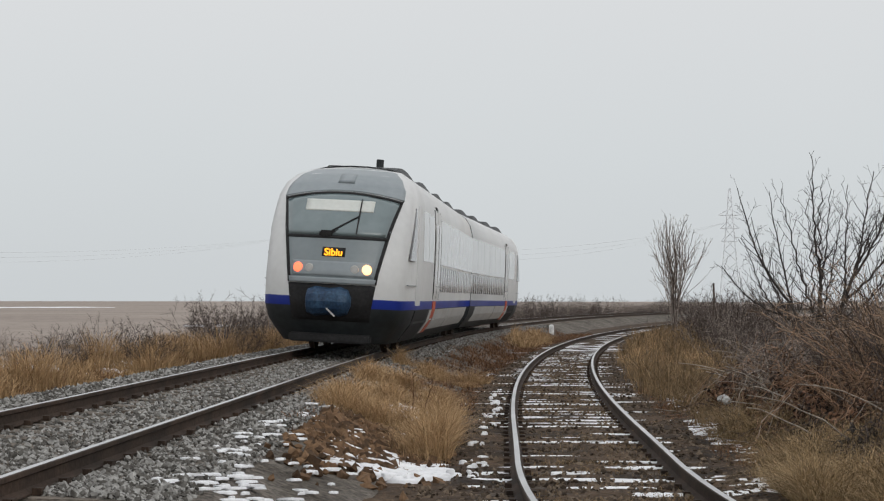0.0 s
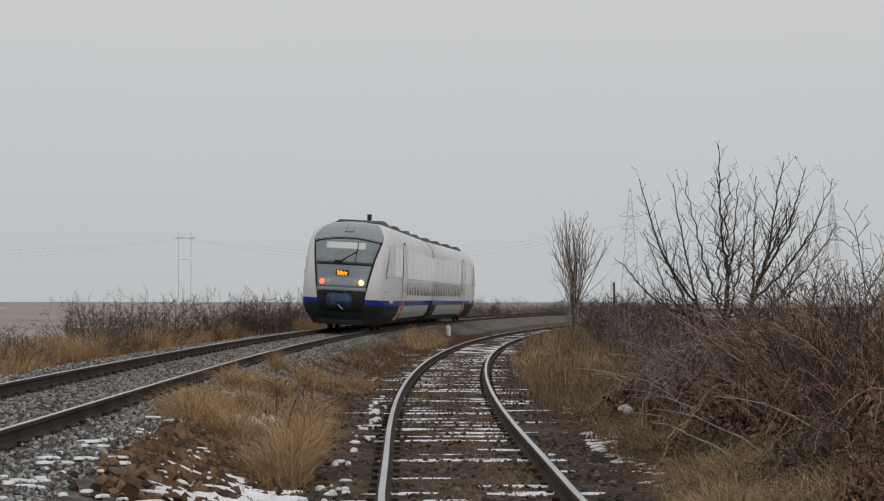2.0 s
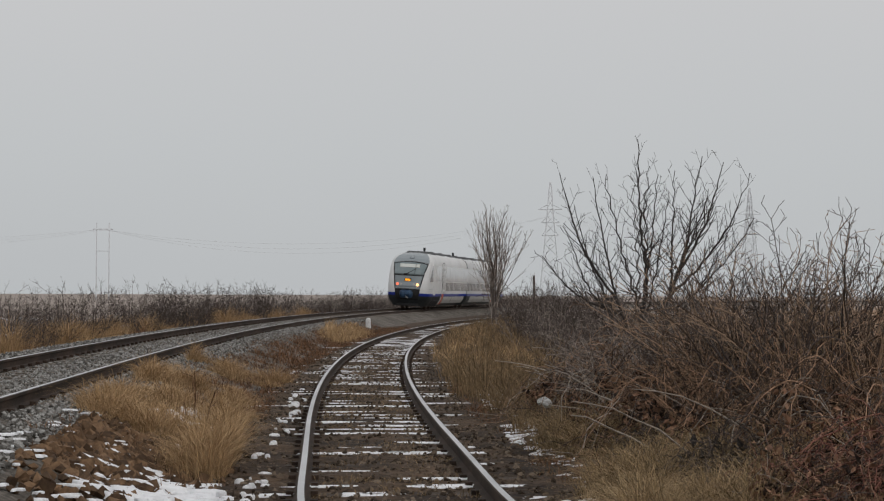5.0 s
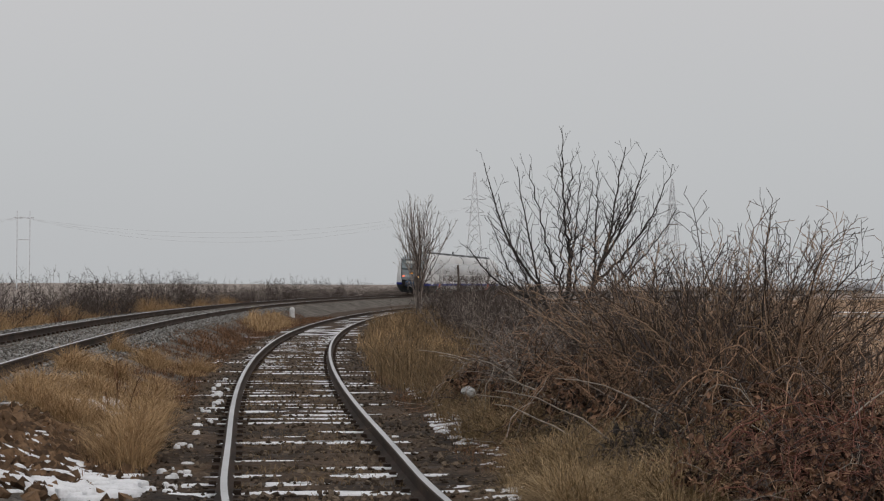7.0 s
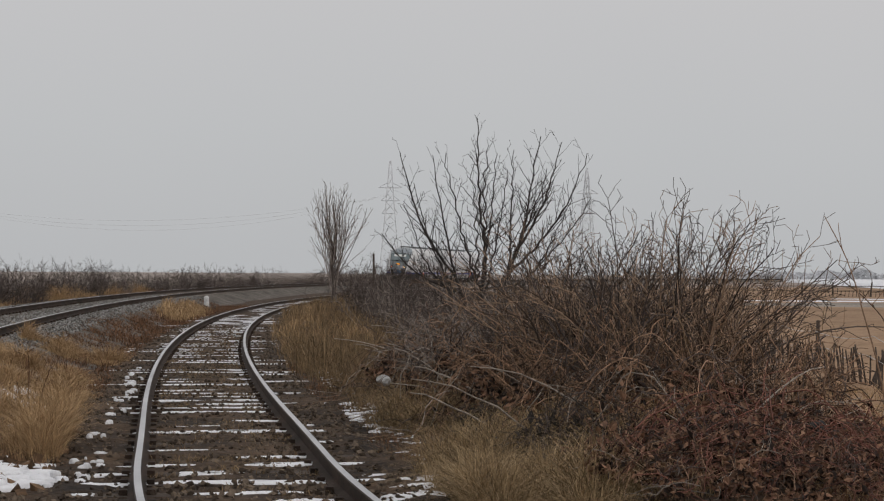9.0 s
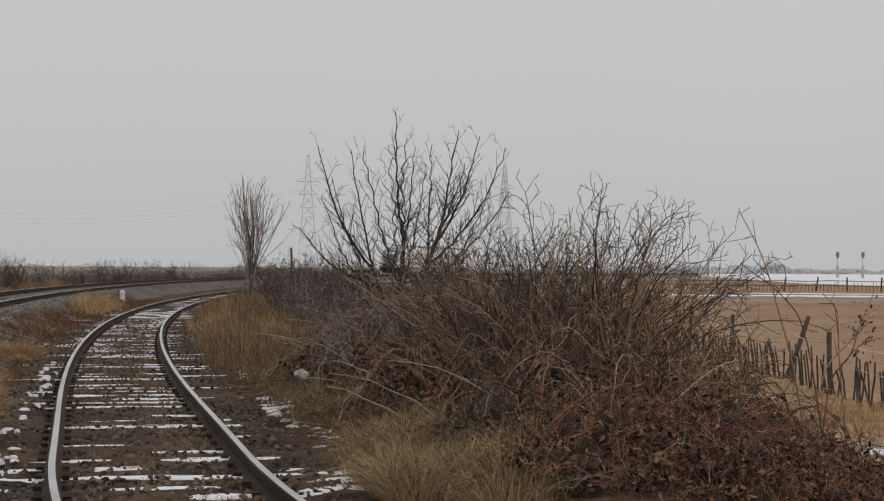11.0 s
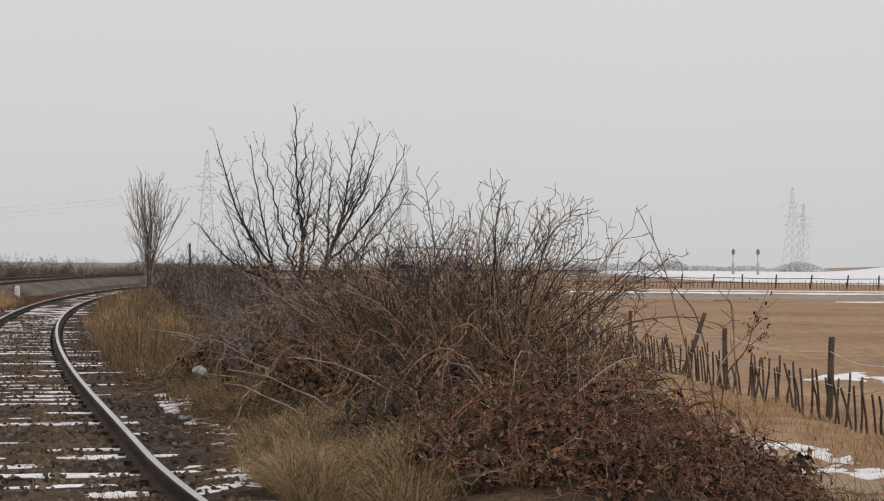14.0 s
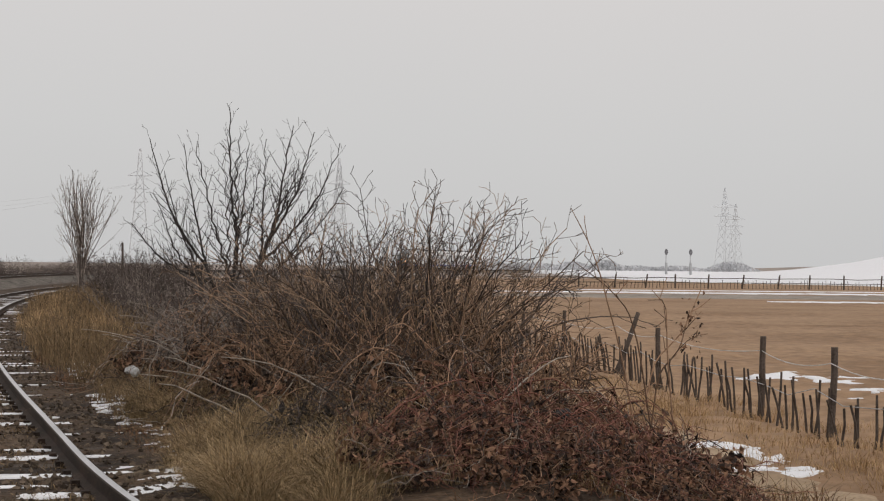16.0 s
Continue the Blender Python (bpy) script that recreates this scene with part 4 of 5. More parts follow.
# ---- the diesel railcar: two car bodies joined over a shared bogie ----
CAR = 19.9
ROWS_Z = [0.22, 0.6, 0.87, 1.04, 1.5, 1.9, 2.30, 2.65, 2.95, 3.20, 3.40, 3.54, 3.61, 3.65]
HALF_W = [1.06, 1.33, 1.41, 1.415, 1.42, 1.42, 1.415, 1.40, 1.37, 1.29, 1.15, 0.93, 0.66, 0.20]
BACK_Z = [0.22, 0.6, 0.92, 1.5, 2.30, 2.95, 3.20, 3.40, 3.54, 3.61, 3.65]
BACK_Y = [0.55, 0.16, 0.03, 0.05, 0.42, 1.05, 1.42, 1.90, 2.50, 3.00, 3.60]


def half_width(z):
    return np.interp(z, ROWS_Z, HALF_W)


def nose(x, z, out=0.0):
    """A point of the front at x, z, 'out' metres proud of it."""
    w = half_width(z)
    y = np.interp(z, BACK_Z, BACK_Y) + 0.50 * np.abs(x / w) ** 2.5 - out
    f = 1 - 0.07 * np.clip(1 - y / 2.5, 0, 1) ** 2
    return np.array([x * f, y, z])


def car_shell():
    cols = np.linspace(-1, 1, 23)
    v, f, ind = [], [], []
    nr, nc = len(ROWS_Z), len(cols)
    for z, w in zip(ROWS_Z, HALF_W):
        for u in cols:
            v.append(nose(u * w, z))
    tone = lambda z: 1 if z < 0.87 else 2 if z < 1.04 else 0
    for i in range(nr - 1):
        for j in range(nc - 1):
            f.append((i * nc + j, i * nc + j + 1, (i + 1) * nc + j + 1, (i + 1) * nc + j))
            ind.append(tone((ROWS_Z[i] + ROWS_Z[i + 1]) / 2))
    ring = [i * nc for i in range(nr)] + [i * nc + nc - 1 for i in reversed(range(nr))]
    edge = [(-w, z) for z, w in zip(ROWS_Z, HALF_W)] + [(w, z) for z, w in reversed(list(zip(ROWS_Z, HALF_W)))]
    prev = ring
    m = len(ring)
    for y in (3.1, 8, 14, CAR):
        cur = list(range(len(v), len(v) + m))
        v += [np.array([x, y, z]) for x, z in edge]
        for j in range(m - 1):
            f.append((prev[j], prev[j + 1], cur[j + 1], cur[j]))
            ind.append(tone((edge[j][1] + edge[j + 1][1]) / 2))
        f.append((prev[m - 1], prev[0], cur[0], cur[m - 1]))
        ind.append(1)
        prev = cur
    f.append(tuple(reversed(prev)))
    ind.append(1)
    return mesh_of("car_body", v, f, [M_WHITE, M_BLACK, M_BLUE], ind, True)


def front_patch(name, z0, z1, left, right, out, material, n=8, m=12, thick=0.02, arch=0.0, low_arch=0.0):
    """A plate that follows the front between left(z) and right(z)."""
    v = []
    for o in (out, out - thick):
        for z in np.linspace(z0, z1, n):
            for u in np.linspace(0, 1, m):
                a, b = left(z), right(z)
                k = (z - z0) / (z1 - z0)
                v.append(nose(a + (b - a) * u, z - (arch * k + low_arch * (1 - k)) * (2 * u - 1) ** 2, o))
    k = n * m
    f = [(i * m + j, i * m + j + 1, (i + 1) * m + j + 1, (i + 1) * m + j) for i in range(n - 1) for j in range(m - 1)]
    f += [(k + q[0], k + q[3], k + q[2], k + q[1]) for q in f]
    rim = [i for i in range(m)] + [i * m + m - 1 for i in range(1, n)] + [(n - 1) * m + j for j in range(m - 2, -1, -1)] + [i * m for i in range(n - 2, 0, -1)]
    f += [(rim[(i + 1) % len(rim)], rim[i], k + rim[i], k + rim[(i + 1) % len(rim)]) for i in range(len(rim))]
    return mesh_of(name, v, f, material, None, True)


def side_plate(name, y0, y1, z0, z1, side, material, out=0.012, skew=0.0, skew_low=0.0):
    """A plate on the car's side; skew moves the front edge's top back."""
    zs = np.linspace(z0, z1, 5)
    v = []
    for o in (out, -0.02):
        for z in zs:
            k = (z - z0) / (z1 - z0)
            for y in (y0 + skew * k + skew_low * (1 - k), y1):
                v.append((side * (half_width(z) + o), y, z))
    f = []
    for i in range(4):
        a = i * 2
        f += [(a, a + 1, a + 3, a + 2), (10 + a, 10 + a + 2, 10 + a + 3, 10 + a + 1), (a, a + 2, 12 + a, 10 + a), (a + 1, 11 + a, 13 + a, a + 3)]
    f += [(0, 10, 11, 1), (8, 9, 19, 18)]
    return mesh_of(name, v, f, material)


def lathe(name, rings, sides, material, axis="x"):
    s = Soup()
    v, f = [], []
    for p, r in rings:
        for j in range(sides):
            a = j * 2 * math.pi / sides
            c = (p, r * math.cos(a), r * math.sin(a)) if axis == "x" else (r * math.cos(a), p, r * math.sin(a)) if axis == "y" else (r * math.cos(a), r * math.sin(a), p)
            v.append(c)
    n = len(rings)
    f = [(i * sides + j, i * sides + (j + 1) % sides, (i + 1) * sides + (j + 1) % sides, (i + 1) * sides + j) for i in range(n - 1) for j in range(sides)]
    f += [tuple(range(sides))[::-1], tuple(range((n - 1) * sides, n * sides))]
    return mesh_of(name, v, f, material, None, False)


def box_mesh(name, size, material, bevel=0.03):
    bm = bmesh.new()
    bmesh.ops.create_cube(bm, size=1.0)
    bmesh.ops.scale(bm, vec=size, verts=bm.verts)
    if bevel:
        bmesh.ops.bevel(bm, geom=bm.edges[:], offset=bevel, segments=2, affect="EDGES")
    me = bpy.data.meshes.new(name)
    bm.to_mesh(me)
    bm.free()
    me.materials.append(material)
    return me


def put(name, me, parent, m, label=""):
    o = part(name, me, parent, label)
    o.matrix_basis = m
    return o


def mask_w(z):
    return np.interp(z, [0.55, 0.92, 1.5, 2.33, 3.12, 3.4], [0.77, 0.83, 0.92, 1.07, 1.22, 1.12])


def cap_w(z):
    return np.interp(z, [3.04, 3.2, 3.4, 3.54, 3.62], [1.22, 1.20, 1.05, 0.85, 0.50])


def build_car(train, m, lit):
    car = put("car_body", car_shell(), train, m @ Matrix.Diagonal((1.0, 1, 1.065, 1)), "white car body with blue stripe and black skirt")
    P = lambda name, me, label="": part(name, me, car, label)
    P("front_mask", front_patch("front_mask", 1.34, 3.03, lambda z: -mask_w(z), mask_w, 0.014, M_GREY, 14, 16, 0.02, 0.14), "blue-grey front panel")
    P("roof_cap", front_patch("roof_cap", 3.04, 3.62, lambda z: -cap_w(z), cap_w, 0.014, M_ROOFGREY, 20, 24, 0.05, 0.0, 0.14), "light grey roof front")
    P("roof_hatch", front_patch("roof_hatch", 3.20, 3.40, lambda z: -0.17, lambda z: 0.17, 0.022, M_GREY, 4, 4))
    P("roof_hatch_lid", front_patch("roof_hatch_lid", 3.22, 3.38, lambda z: -0.14, lambda z: 0.14, 0.028, M_ROOFGREY, 4, 4))
    P("windscreen", front_patch("windscreen", 2.18, 2.98, lambda z: -(mask_w(z) - 0.05), lambda z: mask_w(z) - 0.05, 0.022, M_GLASS, 10, 16, 0.02, 0.14), "dark reflecting windscreen")
    P("sun_blind", front_patch("sun_blind", 2.64, 2.86, lambda z: -0.72, lambda z: 0.68, 0.028, M_BLIND), "lowered pale sun blind")
    P("windscreen_seal", front_patch("windscreen_seal", 2.12, 2.175, lambda z: -mask_w(z), mask_w, 0.026, M_RUBBER, 3, 12))
    P("windscreen_seal", front_patch("windscreen_seal", 2.985, 3.025, lambda z: -mask_w(z), mask_w, 0.032, M_RUBBER, 3, 20, 0.02, 0.14, 0.14))
    for s in (-1, 1):
        a, b = (lambda z: -mask_w(z) - 0.03, lambda z: -mask_w(z) + 0.035) if s < 0 else (lambda z: mask_w(z) - 0.035, lambda z: mask_w(z) + 0.03)
        P("mask_seal", front_patch("mask_seal", 1.3, 2.90, a, b, 0.02, M_RUBBER, 12, 3))
    P("lower_panel", front_patch("lower_panel", 1.43, 1.70, lambda z: -mask_w(z) + 0.09, lambda z: mask_w(z) - 0.09, 0.024, M_ROOFGREY), "slightly lighter lamp panel")
    P("bumper_bar", front_patch("bumper_bar", 1.30, 1.40, lambda z: -mask_w(z), mask_w, 0.05, M_ROOFGREY, 4, 12, 0.05))
    # flush black plate; the dark depth of the coupler opening is painted
    P("coupler_bay_shade", front_patch("coupler_bay_shade", 0.62, 1.285, lambda z: -mask_w(z) - 0.02, lambda z: mask_w(z) + 0.02, 0.012, M_RUBBER), "black plate as shade of the coupler opening")
    # coupler under a blue sheet
    sheet = lathe("coupler_sheet", [(-0.43, 0.12), (-0.40, 0.22), (-0.25, 0.27), (0.0, 0.24), (0.22, 0.27), (0.38, 0.22), (0.44, 0.08)], 12, M_SHEET, "x")
    put("coupler_sheet", sheet, car, pose(-0.03, 0.02, 0.97), "dark blue tarpaulin tied over the coupler")
    put("coupler_lever", box_mesh("coupler_lever", (0.22, 0.03, 0.03), M_PALE, 0.006), car, pose(0.08, -0.37, 0.78, 0, 40, 0))
    put("buffer_beam", box_mesh("buffer_beam", (1.6, 0.25, 0.16), M_RUBBER, 0.03), car, pose(0, 0.32, 0.30))
    # destination display and lamps
    d = nose(0.0, 1.875, 0.03)
    put("display", front_patch("display", 1.785, 1.955, lambda z: -0.24, lambda z: 0.24, 0.02, M_RUBBER, 3, 4), car, pose(0, 0, 0))
    if lit:
        cu = bpy.data.curves.new("display_text", "FONT")
        cu.body, cu.size, cu.extrude, cu.offset, cu.align_x = "Sibiu", 0.19, 0.004, 0.005, "CENTER"
        cu.materials.append(M_AMBER)
        put("display_text", cu, car, pose(d[0], d[1] - 0.05, 1.805, 90 - 19, 0, 0), "lit amber destination letters")
    for s in (-1, 1):
        x = s * 0.715
        p = nose(x, 1.565, 0.03)
        put("headlamp", lathe("headlamp", [(0.05, 0.09), (0.0, 0.095), (-0.03, 0.085), (-0.04, 0.04)], 14, (M_RED if s < 0 else M_WARM) if lit else M_PALE, "y"), car, pose(p[0], p[1], p[2], 0, 0, 6 * s), ("glowing red lamp" if s < 0 else "glowing warm headlamp") if lit else "")
        p = nose(s * 0.47, 1.56, 0.02)
        put("side_lamp", lathe("side_lamp", [(0.05, 0.08), (0.0, 0.085), (-0.03, 0.07), (-0.035, 0.03)], 14, M_PALE, "y"), car, pose(p[0], p[1], p[2]))
    # wiper
    w = Soup()
    p0, p1 = nose(-0.18, 2.20, 0.06), nose(0.42, 2.56, 0.05)
    w.tube([p0, (p0 + p1) / 2 + np.array([0, -0.02, 0.0]), p1], [.022, .018, .014], 5)
    w.tube([p0 + np.array([0.06, 0, 0]), p1 + np.array([0.02, 0, -0.06])], [.014, .012], 5)
    w.tube([nose(0.42, 2.22, 0.05), nose(0.42, 2.62, 0.05), nose(0.42, 2.88, 0.05)], [.014, .016, .012], 5)
    P("wiper", w.mesh("wiper", M_RUBBER), "black windscreen wiper")
    put("wiper_motor", box_mesh("wiper_motor", (0.26, 0.10, 0.13), M_RUBBER, 0.03), car, pose(p0[0] - 0.02, p0[1] + 0.03, p0[2] + 0.0))
    # sides
    for s in (-1, 1):
        P("cab_window", side_plate("cab_window", 0.98, 2.12, 1.80, 2.82, s, M_LOWGLASS, 0.012, 1.04), "raked triangular cab side window")
        P("cab_door", side_plate("cab_door", 2.55, 3.45, 0.95, 2.90, s, M_WHITE, 0.006))
        y = 3.65
        for wdt in (1.35, 1.35):  # two panes behind the cab
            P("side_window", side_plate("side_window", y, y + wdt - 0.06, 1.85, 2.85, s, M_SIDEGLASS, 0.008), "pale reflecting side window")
            y += wdt
        for y0 in (6.55, 7.30):
            P("door_leaf", side_plate("door_leaf", y0, y0 + 0.71, 0.62, 2.98, s, M_WHITE, 0.018))
            P("door_window", side_plate("door_window", y0 + 0.14, y0 + 0.57, 1.35, 2.70, s, M_SIDEGLASS, 0.026))
            P("door_seal", side_plate("door_seal", y0 - 0.045, y0 - 0.005, 0.62, 3.0, s, M_RUBBER, 0.02))
        P("door_seal", side_plate("door_seal", 8.01, 8.05, 0.62, 3.0, s, M_RUBBER, 0.02))
        P("door_lamp", side_plate("door_lamp", 7.0, 7.5, 3.02, 3.09, s, M_RUBBER, 0.02))
        y = 8.3
        for i in range(6):
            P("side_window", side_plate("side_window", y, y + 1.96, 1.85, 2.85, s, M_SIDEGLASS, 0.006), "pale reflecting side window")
            for k in range(3):
                P("low_window", side_plate("low_window", y + 0.12 + 0.64 * k, y + 0.50 + 0.64 * k, 1.24, 1.80, s, M_LOWGLASS, 0.010), "narrow dark lower window")
            y += 2.0
        P("belt_line", side_plate("belt_line", 0.75, 2.5, 1.325, 1.34, s, M_GREY, 0.006))
        P("skirt_panel", side_plate("skirt_panel", 6.05, 6.5, 0.34, 0.855, s, M_PALE, 0.016))
        P("step_panel", side_plate("step_panel", 6.55, 7.25, 0.34, 1.03, s, M_ORANGE, 0.02), "orange-red door step panel")
        P("skirt_panel", side_plate("skirt_panel", 7.35, 11.5, 0.40, 0.855, s, M_PALE, 0.016))
        P("skirt_panel", side_plate("skirt_panel", 11.7, 18.3, 0.40, 0.855, s, M_PALE, 0.016))
        # no cover here: a dark plate stands in for the open bay's shade
        P("bogie_gap_shade", side_plate("bogie_gap_shade", 2.6, 5.6, 0.24, 0.855, s, M_RUBBER, 0.01), "dark plate as shade of the open bogie bay")
    # roof gear
    for y0, ln in ((3.3, 4.0), (7.8, 3.6), (12.6, 2.8), (16.2, 3.4)):
        v, f = [], []
        for i, k in enumerate(np.linspace(0, 1, 7)):
            h = 0.17 * math.sin(math.pi * k) ** 0.5
            for x in (-0.95, -0.75, 0.75, 0.95):
                zz = 3.40 if abs(x) > 0.9 else 3.58
                v.append((x, y0 + ln * k, zz + (h if abs(x) < 0.9 else h * 0.5)))
        f = [(i * 4 + j, i * 4 + j + 1, (i + 1) * 4 + j + 1, (i + 1) * 4 + j) for i in range(6) for j in range(3)]
        f += [(0, 4, 7, 3)] + [(i * 4, i * 4 + 4, i * 4 + 7, i * 4 + 3) for i in range(1, 6)]
        P("roof_fairing", mesh_of("roof_fairing", v, f, M_BLACK, None, False), "dark roof equipment fairing")
    put("exhaust_stack", lathe("exhaust_stack", [(0.0, 0.07), (0.40, 0.07), (0.40, 0.085), (0.58, 0.085), (0.58, 0.06)], 10, M_BLACK, "z"), car, pose(0.1, 6.0 if lit else 18.6, 3.42), "short dark exhaust stack")
    # wheels
    for y in (3.2, 5.1):
        for s in (-1, 1):
            put("wheel", lathe("wheel", [(-0.06, 0.40), (-0.05, 0.44), (-0.02, 0.42), (0.07, 0.41), (0.07, 0.34), (0.04, 0.30), (0.04, 0.12), (0.09, 0.10)], 20, M_RAIL, "x"), car, pose(0.75 * s, y, 0.41, 0, 0, 0 if s > 0 else 180))
    put("bogie_frame", box_mesh("bogie_frame", (2.0, 2.9, 0.24), M_BLACK, 0.04), car, pose(0, 4.15, 0.50))
    return car


def build_train():
    train = thing("railcar", None, "white two-car diesel railcar with grey front and blue stripe", "train")
    bend = math.degrees(0.002 * 10.4)
    build_car(train, pose(0, 0, 0, 0, 0, bend) @ pose(0, -CAR - 0.15, 0), True)
    build_car(train, pose(0, 0, 0, 0, 0, -bend) @ pose(0, CAR + 0.15, 0, 0, 0, 180), False)
    gang = box_mesh("gangway", (2.5, 0.5, 2.9), M_RUBBER, 0.15)
    put("gangway", gang, train, pose(0, 0, 1.95), "black rubber gangway bellows")
    put("shared_bogie", box_mesh("shared_bogie", (2.1, 3.2, 0.5), M_BLACK, 0.06), train, pose(0, 0, 0.48))
    for y in (-1.0, 1.0):
        for s in (-1, 1):
            put("wheel", lathe("wheel", [(-0.06, 0.40), (-0.05, 0.44), (-0.02, 0.42), (0.07, 0.41), (0.07, 0.34), (0.04, 0.30), (0.04, 0.12), (0.09, 0.10)], 20, M_RAIL, "x"), train, pose(0.75 * s, y, 0.41, 0, 0, 0 if s > 0 else 180))
    return train


RAILCAR = build_train()


# ---- field, fence, road, snow and the distance ----
def aim(az, depth):
    """A place by its bearing in degrees from the y axis and its distance from the standing place."""
    return depth * math.sin(radians(az)), depth * math.cos(radians(az))


def fence_at(k):
    """A point k metres along the field fence."""
    return 9.86 + 0.162 * k, 15.0 + 0.987 * k


def post_mesh(name, h, r, seed, sides=7):
    rng = np.random.default_rng(seed)
    s = Soup()
    k = np.linspace(0, 1, 5)
    s.tube(np.stack([rng.normal(0, .008, 5), rng.normal(0, .008, 5), -0.25 + (h + .25) * k], 1), r * (1.12 - 0.22 * k) * rng.uniform(.92, 1.08, 5), sides)
    return s.mesh(name, M_POST)


def build_fence():
    fence = thing("picket_fence", None, "rough field fence of leaning weathered sticks and wire", "fence")
    kinds = [post_mesh("picket", h, .017, 100 + i, 5) for i, h in enumerate((.58, .70, .52, .74, .64))]
    rng = random.Random(7)
    k = -5.0
    while k < 26:
        x, y = fence_at(k)
        o = part("picket", kinds[rng.randrange(5)], fence)
        o.matrix_basis = pose(x + rng.uniform(-.06, .06), y, float(ground_z(x, y)) - 0.02, rng.uniform(-7, 7), rng.uniform(-16, 4), rng.uniform(0, 60))
        k += rng.uniform(.13, .33)
    # one strand along the sticks
    w = Soup()
    pts = []
    for k in np.arange(-5, 26, 1.0):
        x, y = fence_at(k)
        pts.append((x - 0.03, y, float(ground_z(x, y)) + 0.52 + 0.05 * math.sin(k * 2.1)))
    w.tube(pts, [.006] * len(pts), 4)
    part("wire_strand", w.mesh("wire_strand", M_WIRE), fence)
    posts = [(-2.6, 1.15, 2), (1.0, 1.15, -3), (3.8, 1.12, 3), (6.56, 1.12, 1), (12.2, 1.05, -2), (15.4, 1.25, 20), (21.0, 1.15, 5), (26.0, 1.15, 2)]
    tops = []
    for i, (k, h, lean) in enumerate(posts):
        x, y = fence_at(k)
        ob = thing("fence_post", post_mesh("fence_post", h, .046, 120 + i, 8), "weathered dark wooden fence post" if lean < 15 else "weathered wooden fence post leaning far over", "post", "field fence posts")
        ob.matrix_basis = pose(x + 0.12, y, float(ground_z(x, y)), 0, lean, 0)
        tops.append((x + 0.12, y, float(ground_z(x, y)) + 0.92))
    cord = Soup()
    for a, b in zip(tops[:-1], tops[1:]):
        a, b = np.array(a), np.array(b)
        k = np.linspace(0, 1, 9)[:, None]
        cord.tube(a + (b - a) * k - np.array([0, 0, 0.10]) * (4 * k * (1 - k)), [.006] * 9, 4)
    part("cord", cord.mesh("cord", M_PLASTIC), fence, "pale cord strung between the posts")


def sheet(name, x0, y0, x1, y1, width, nu, nv, lift, material, label, category, seed, rag=0.25, kind="structure"):
    """A strip that lies on the ground from one place to another, with a ragged edge."""
    rng = np.random.default_rng(seed)
    d = np.array([x1 - x0, y1 - y0])
    ln = np.linalg.norm(d)
    d /= ln
    r = np.array([d[1], -d[0]])
    v = []
    for u in np.linspace(0, ln, nu):
        e0, e1 = rng.uniform(-rag, rag, 2) * width
        fade = min(1, 8 * u / ln, 8 * (1 - u / ln)) ** 0.5
        for q in np.linspace(-.5, .5, nv):
            p = np.array([x0, y0]) + d * u + r * (q * width * fade + (e0 if q < 0 else e1) * abs(q) * fade)
            edge = abs(q) > 0.49
            v.append((p[0], p[1], float(ground_z(p[0], p[1])) + (lift if not edge else -0.02)))
    f = [(i * nv + j, i * nv + j + 1, (i + 1) * nv + j + 1, (i + 1) * nv + j) for i in range(nu - 1) for j in range(nv - 1)]
    return thing(name, mesh_of(name, v, f, material, None, True), label, category, kind=kind)


def snow_patches(name, spots, label, seed, thick=0.035):
    """Patches of melting snow: each spot (x, y, rx, ry, bits) breaks up into ragged islands."""
    rng = np.random.default_rng(seed)
    soup = Soup()
    for x, y, rx, ry, bits in spots:
        for _ in range(bits * 2):
            a, q = rng.uniform(0, 6.28), math.sqrt(rng.random())
            s = 0.07 + 0.33 * rng.random() ** 1.7
            o = ragged(x + rx * q * math.cos(a), y + ry * q * math.sin(a), rx * s, min(ry, rx * 1.2) * s * rng.uniform(.4, .9), rng, 16, 0.5, rng.uniform(-.5, .5))
            v, f = blob_mesh("snow", o, surface_z, thick * rng.uniform(.7, 1.3), M_SNOW)
            soup.add(v, f)
    return thing(name, soup.mesh(name, M_SNOW, True), label, "snow", kind="stuff")


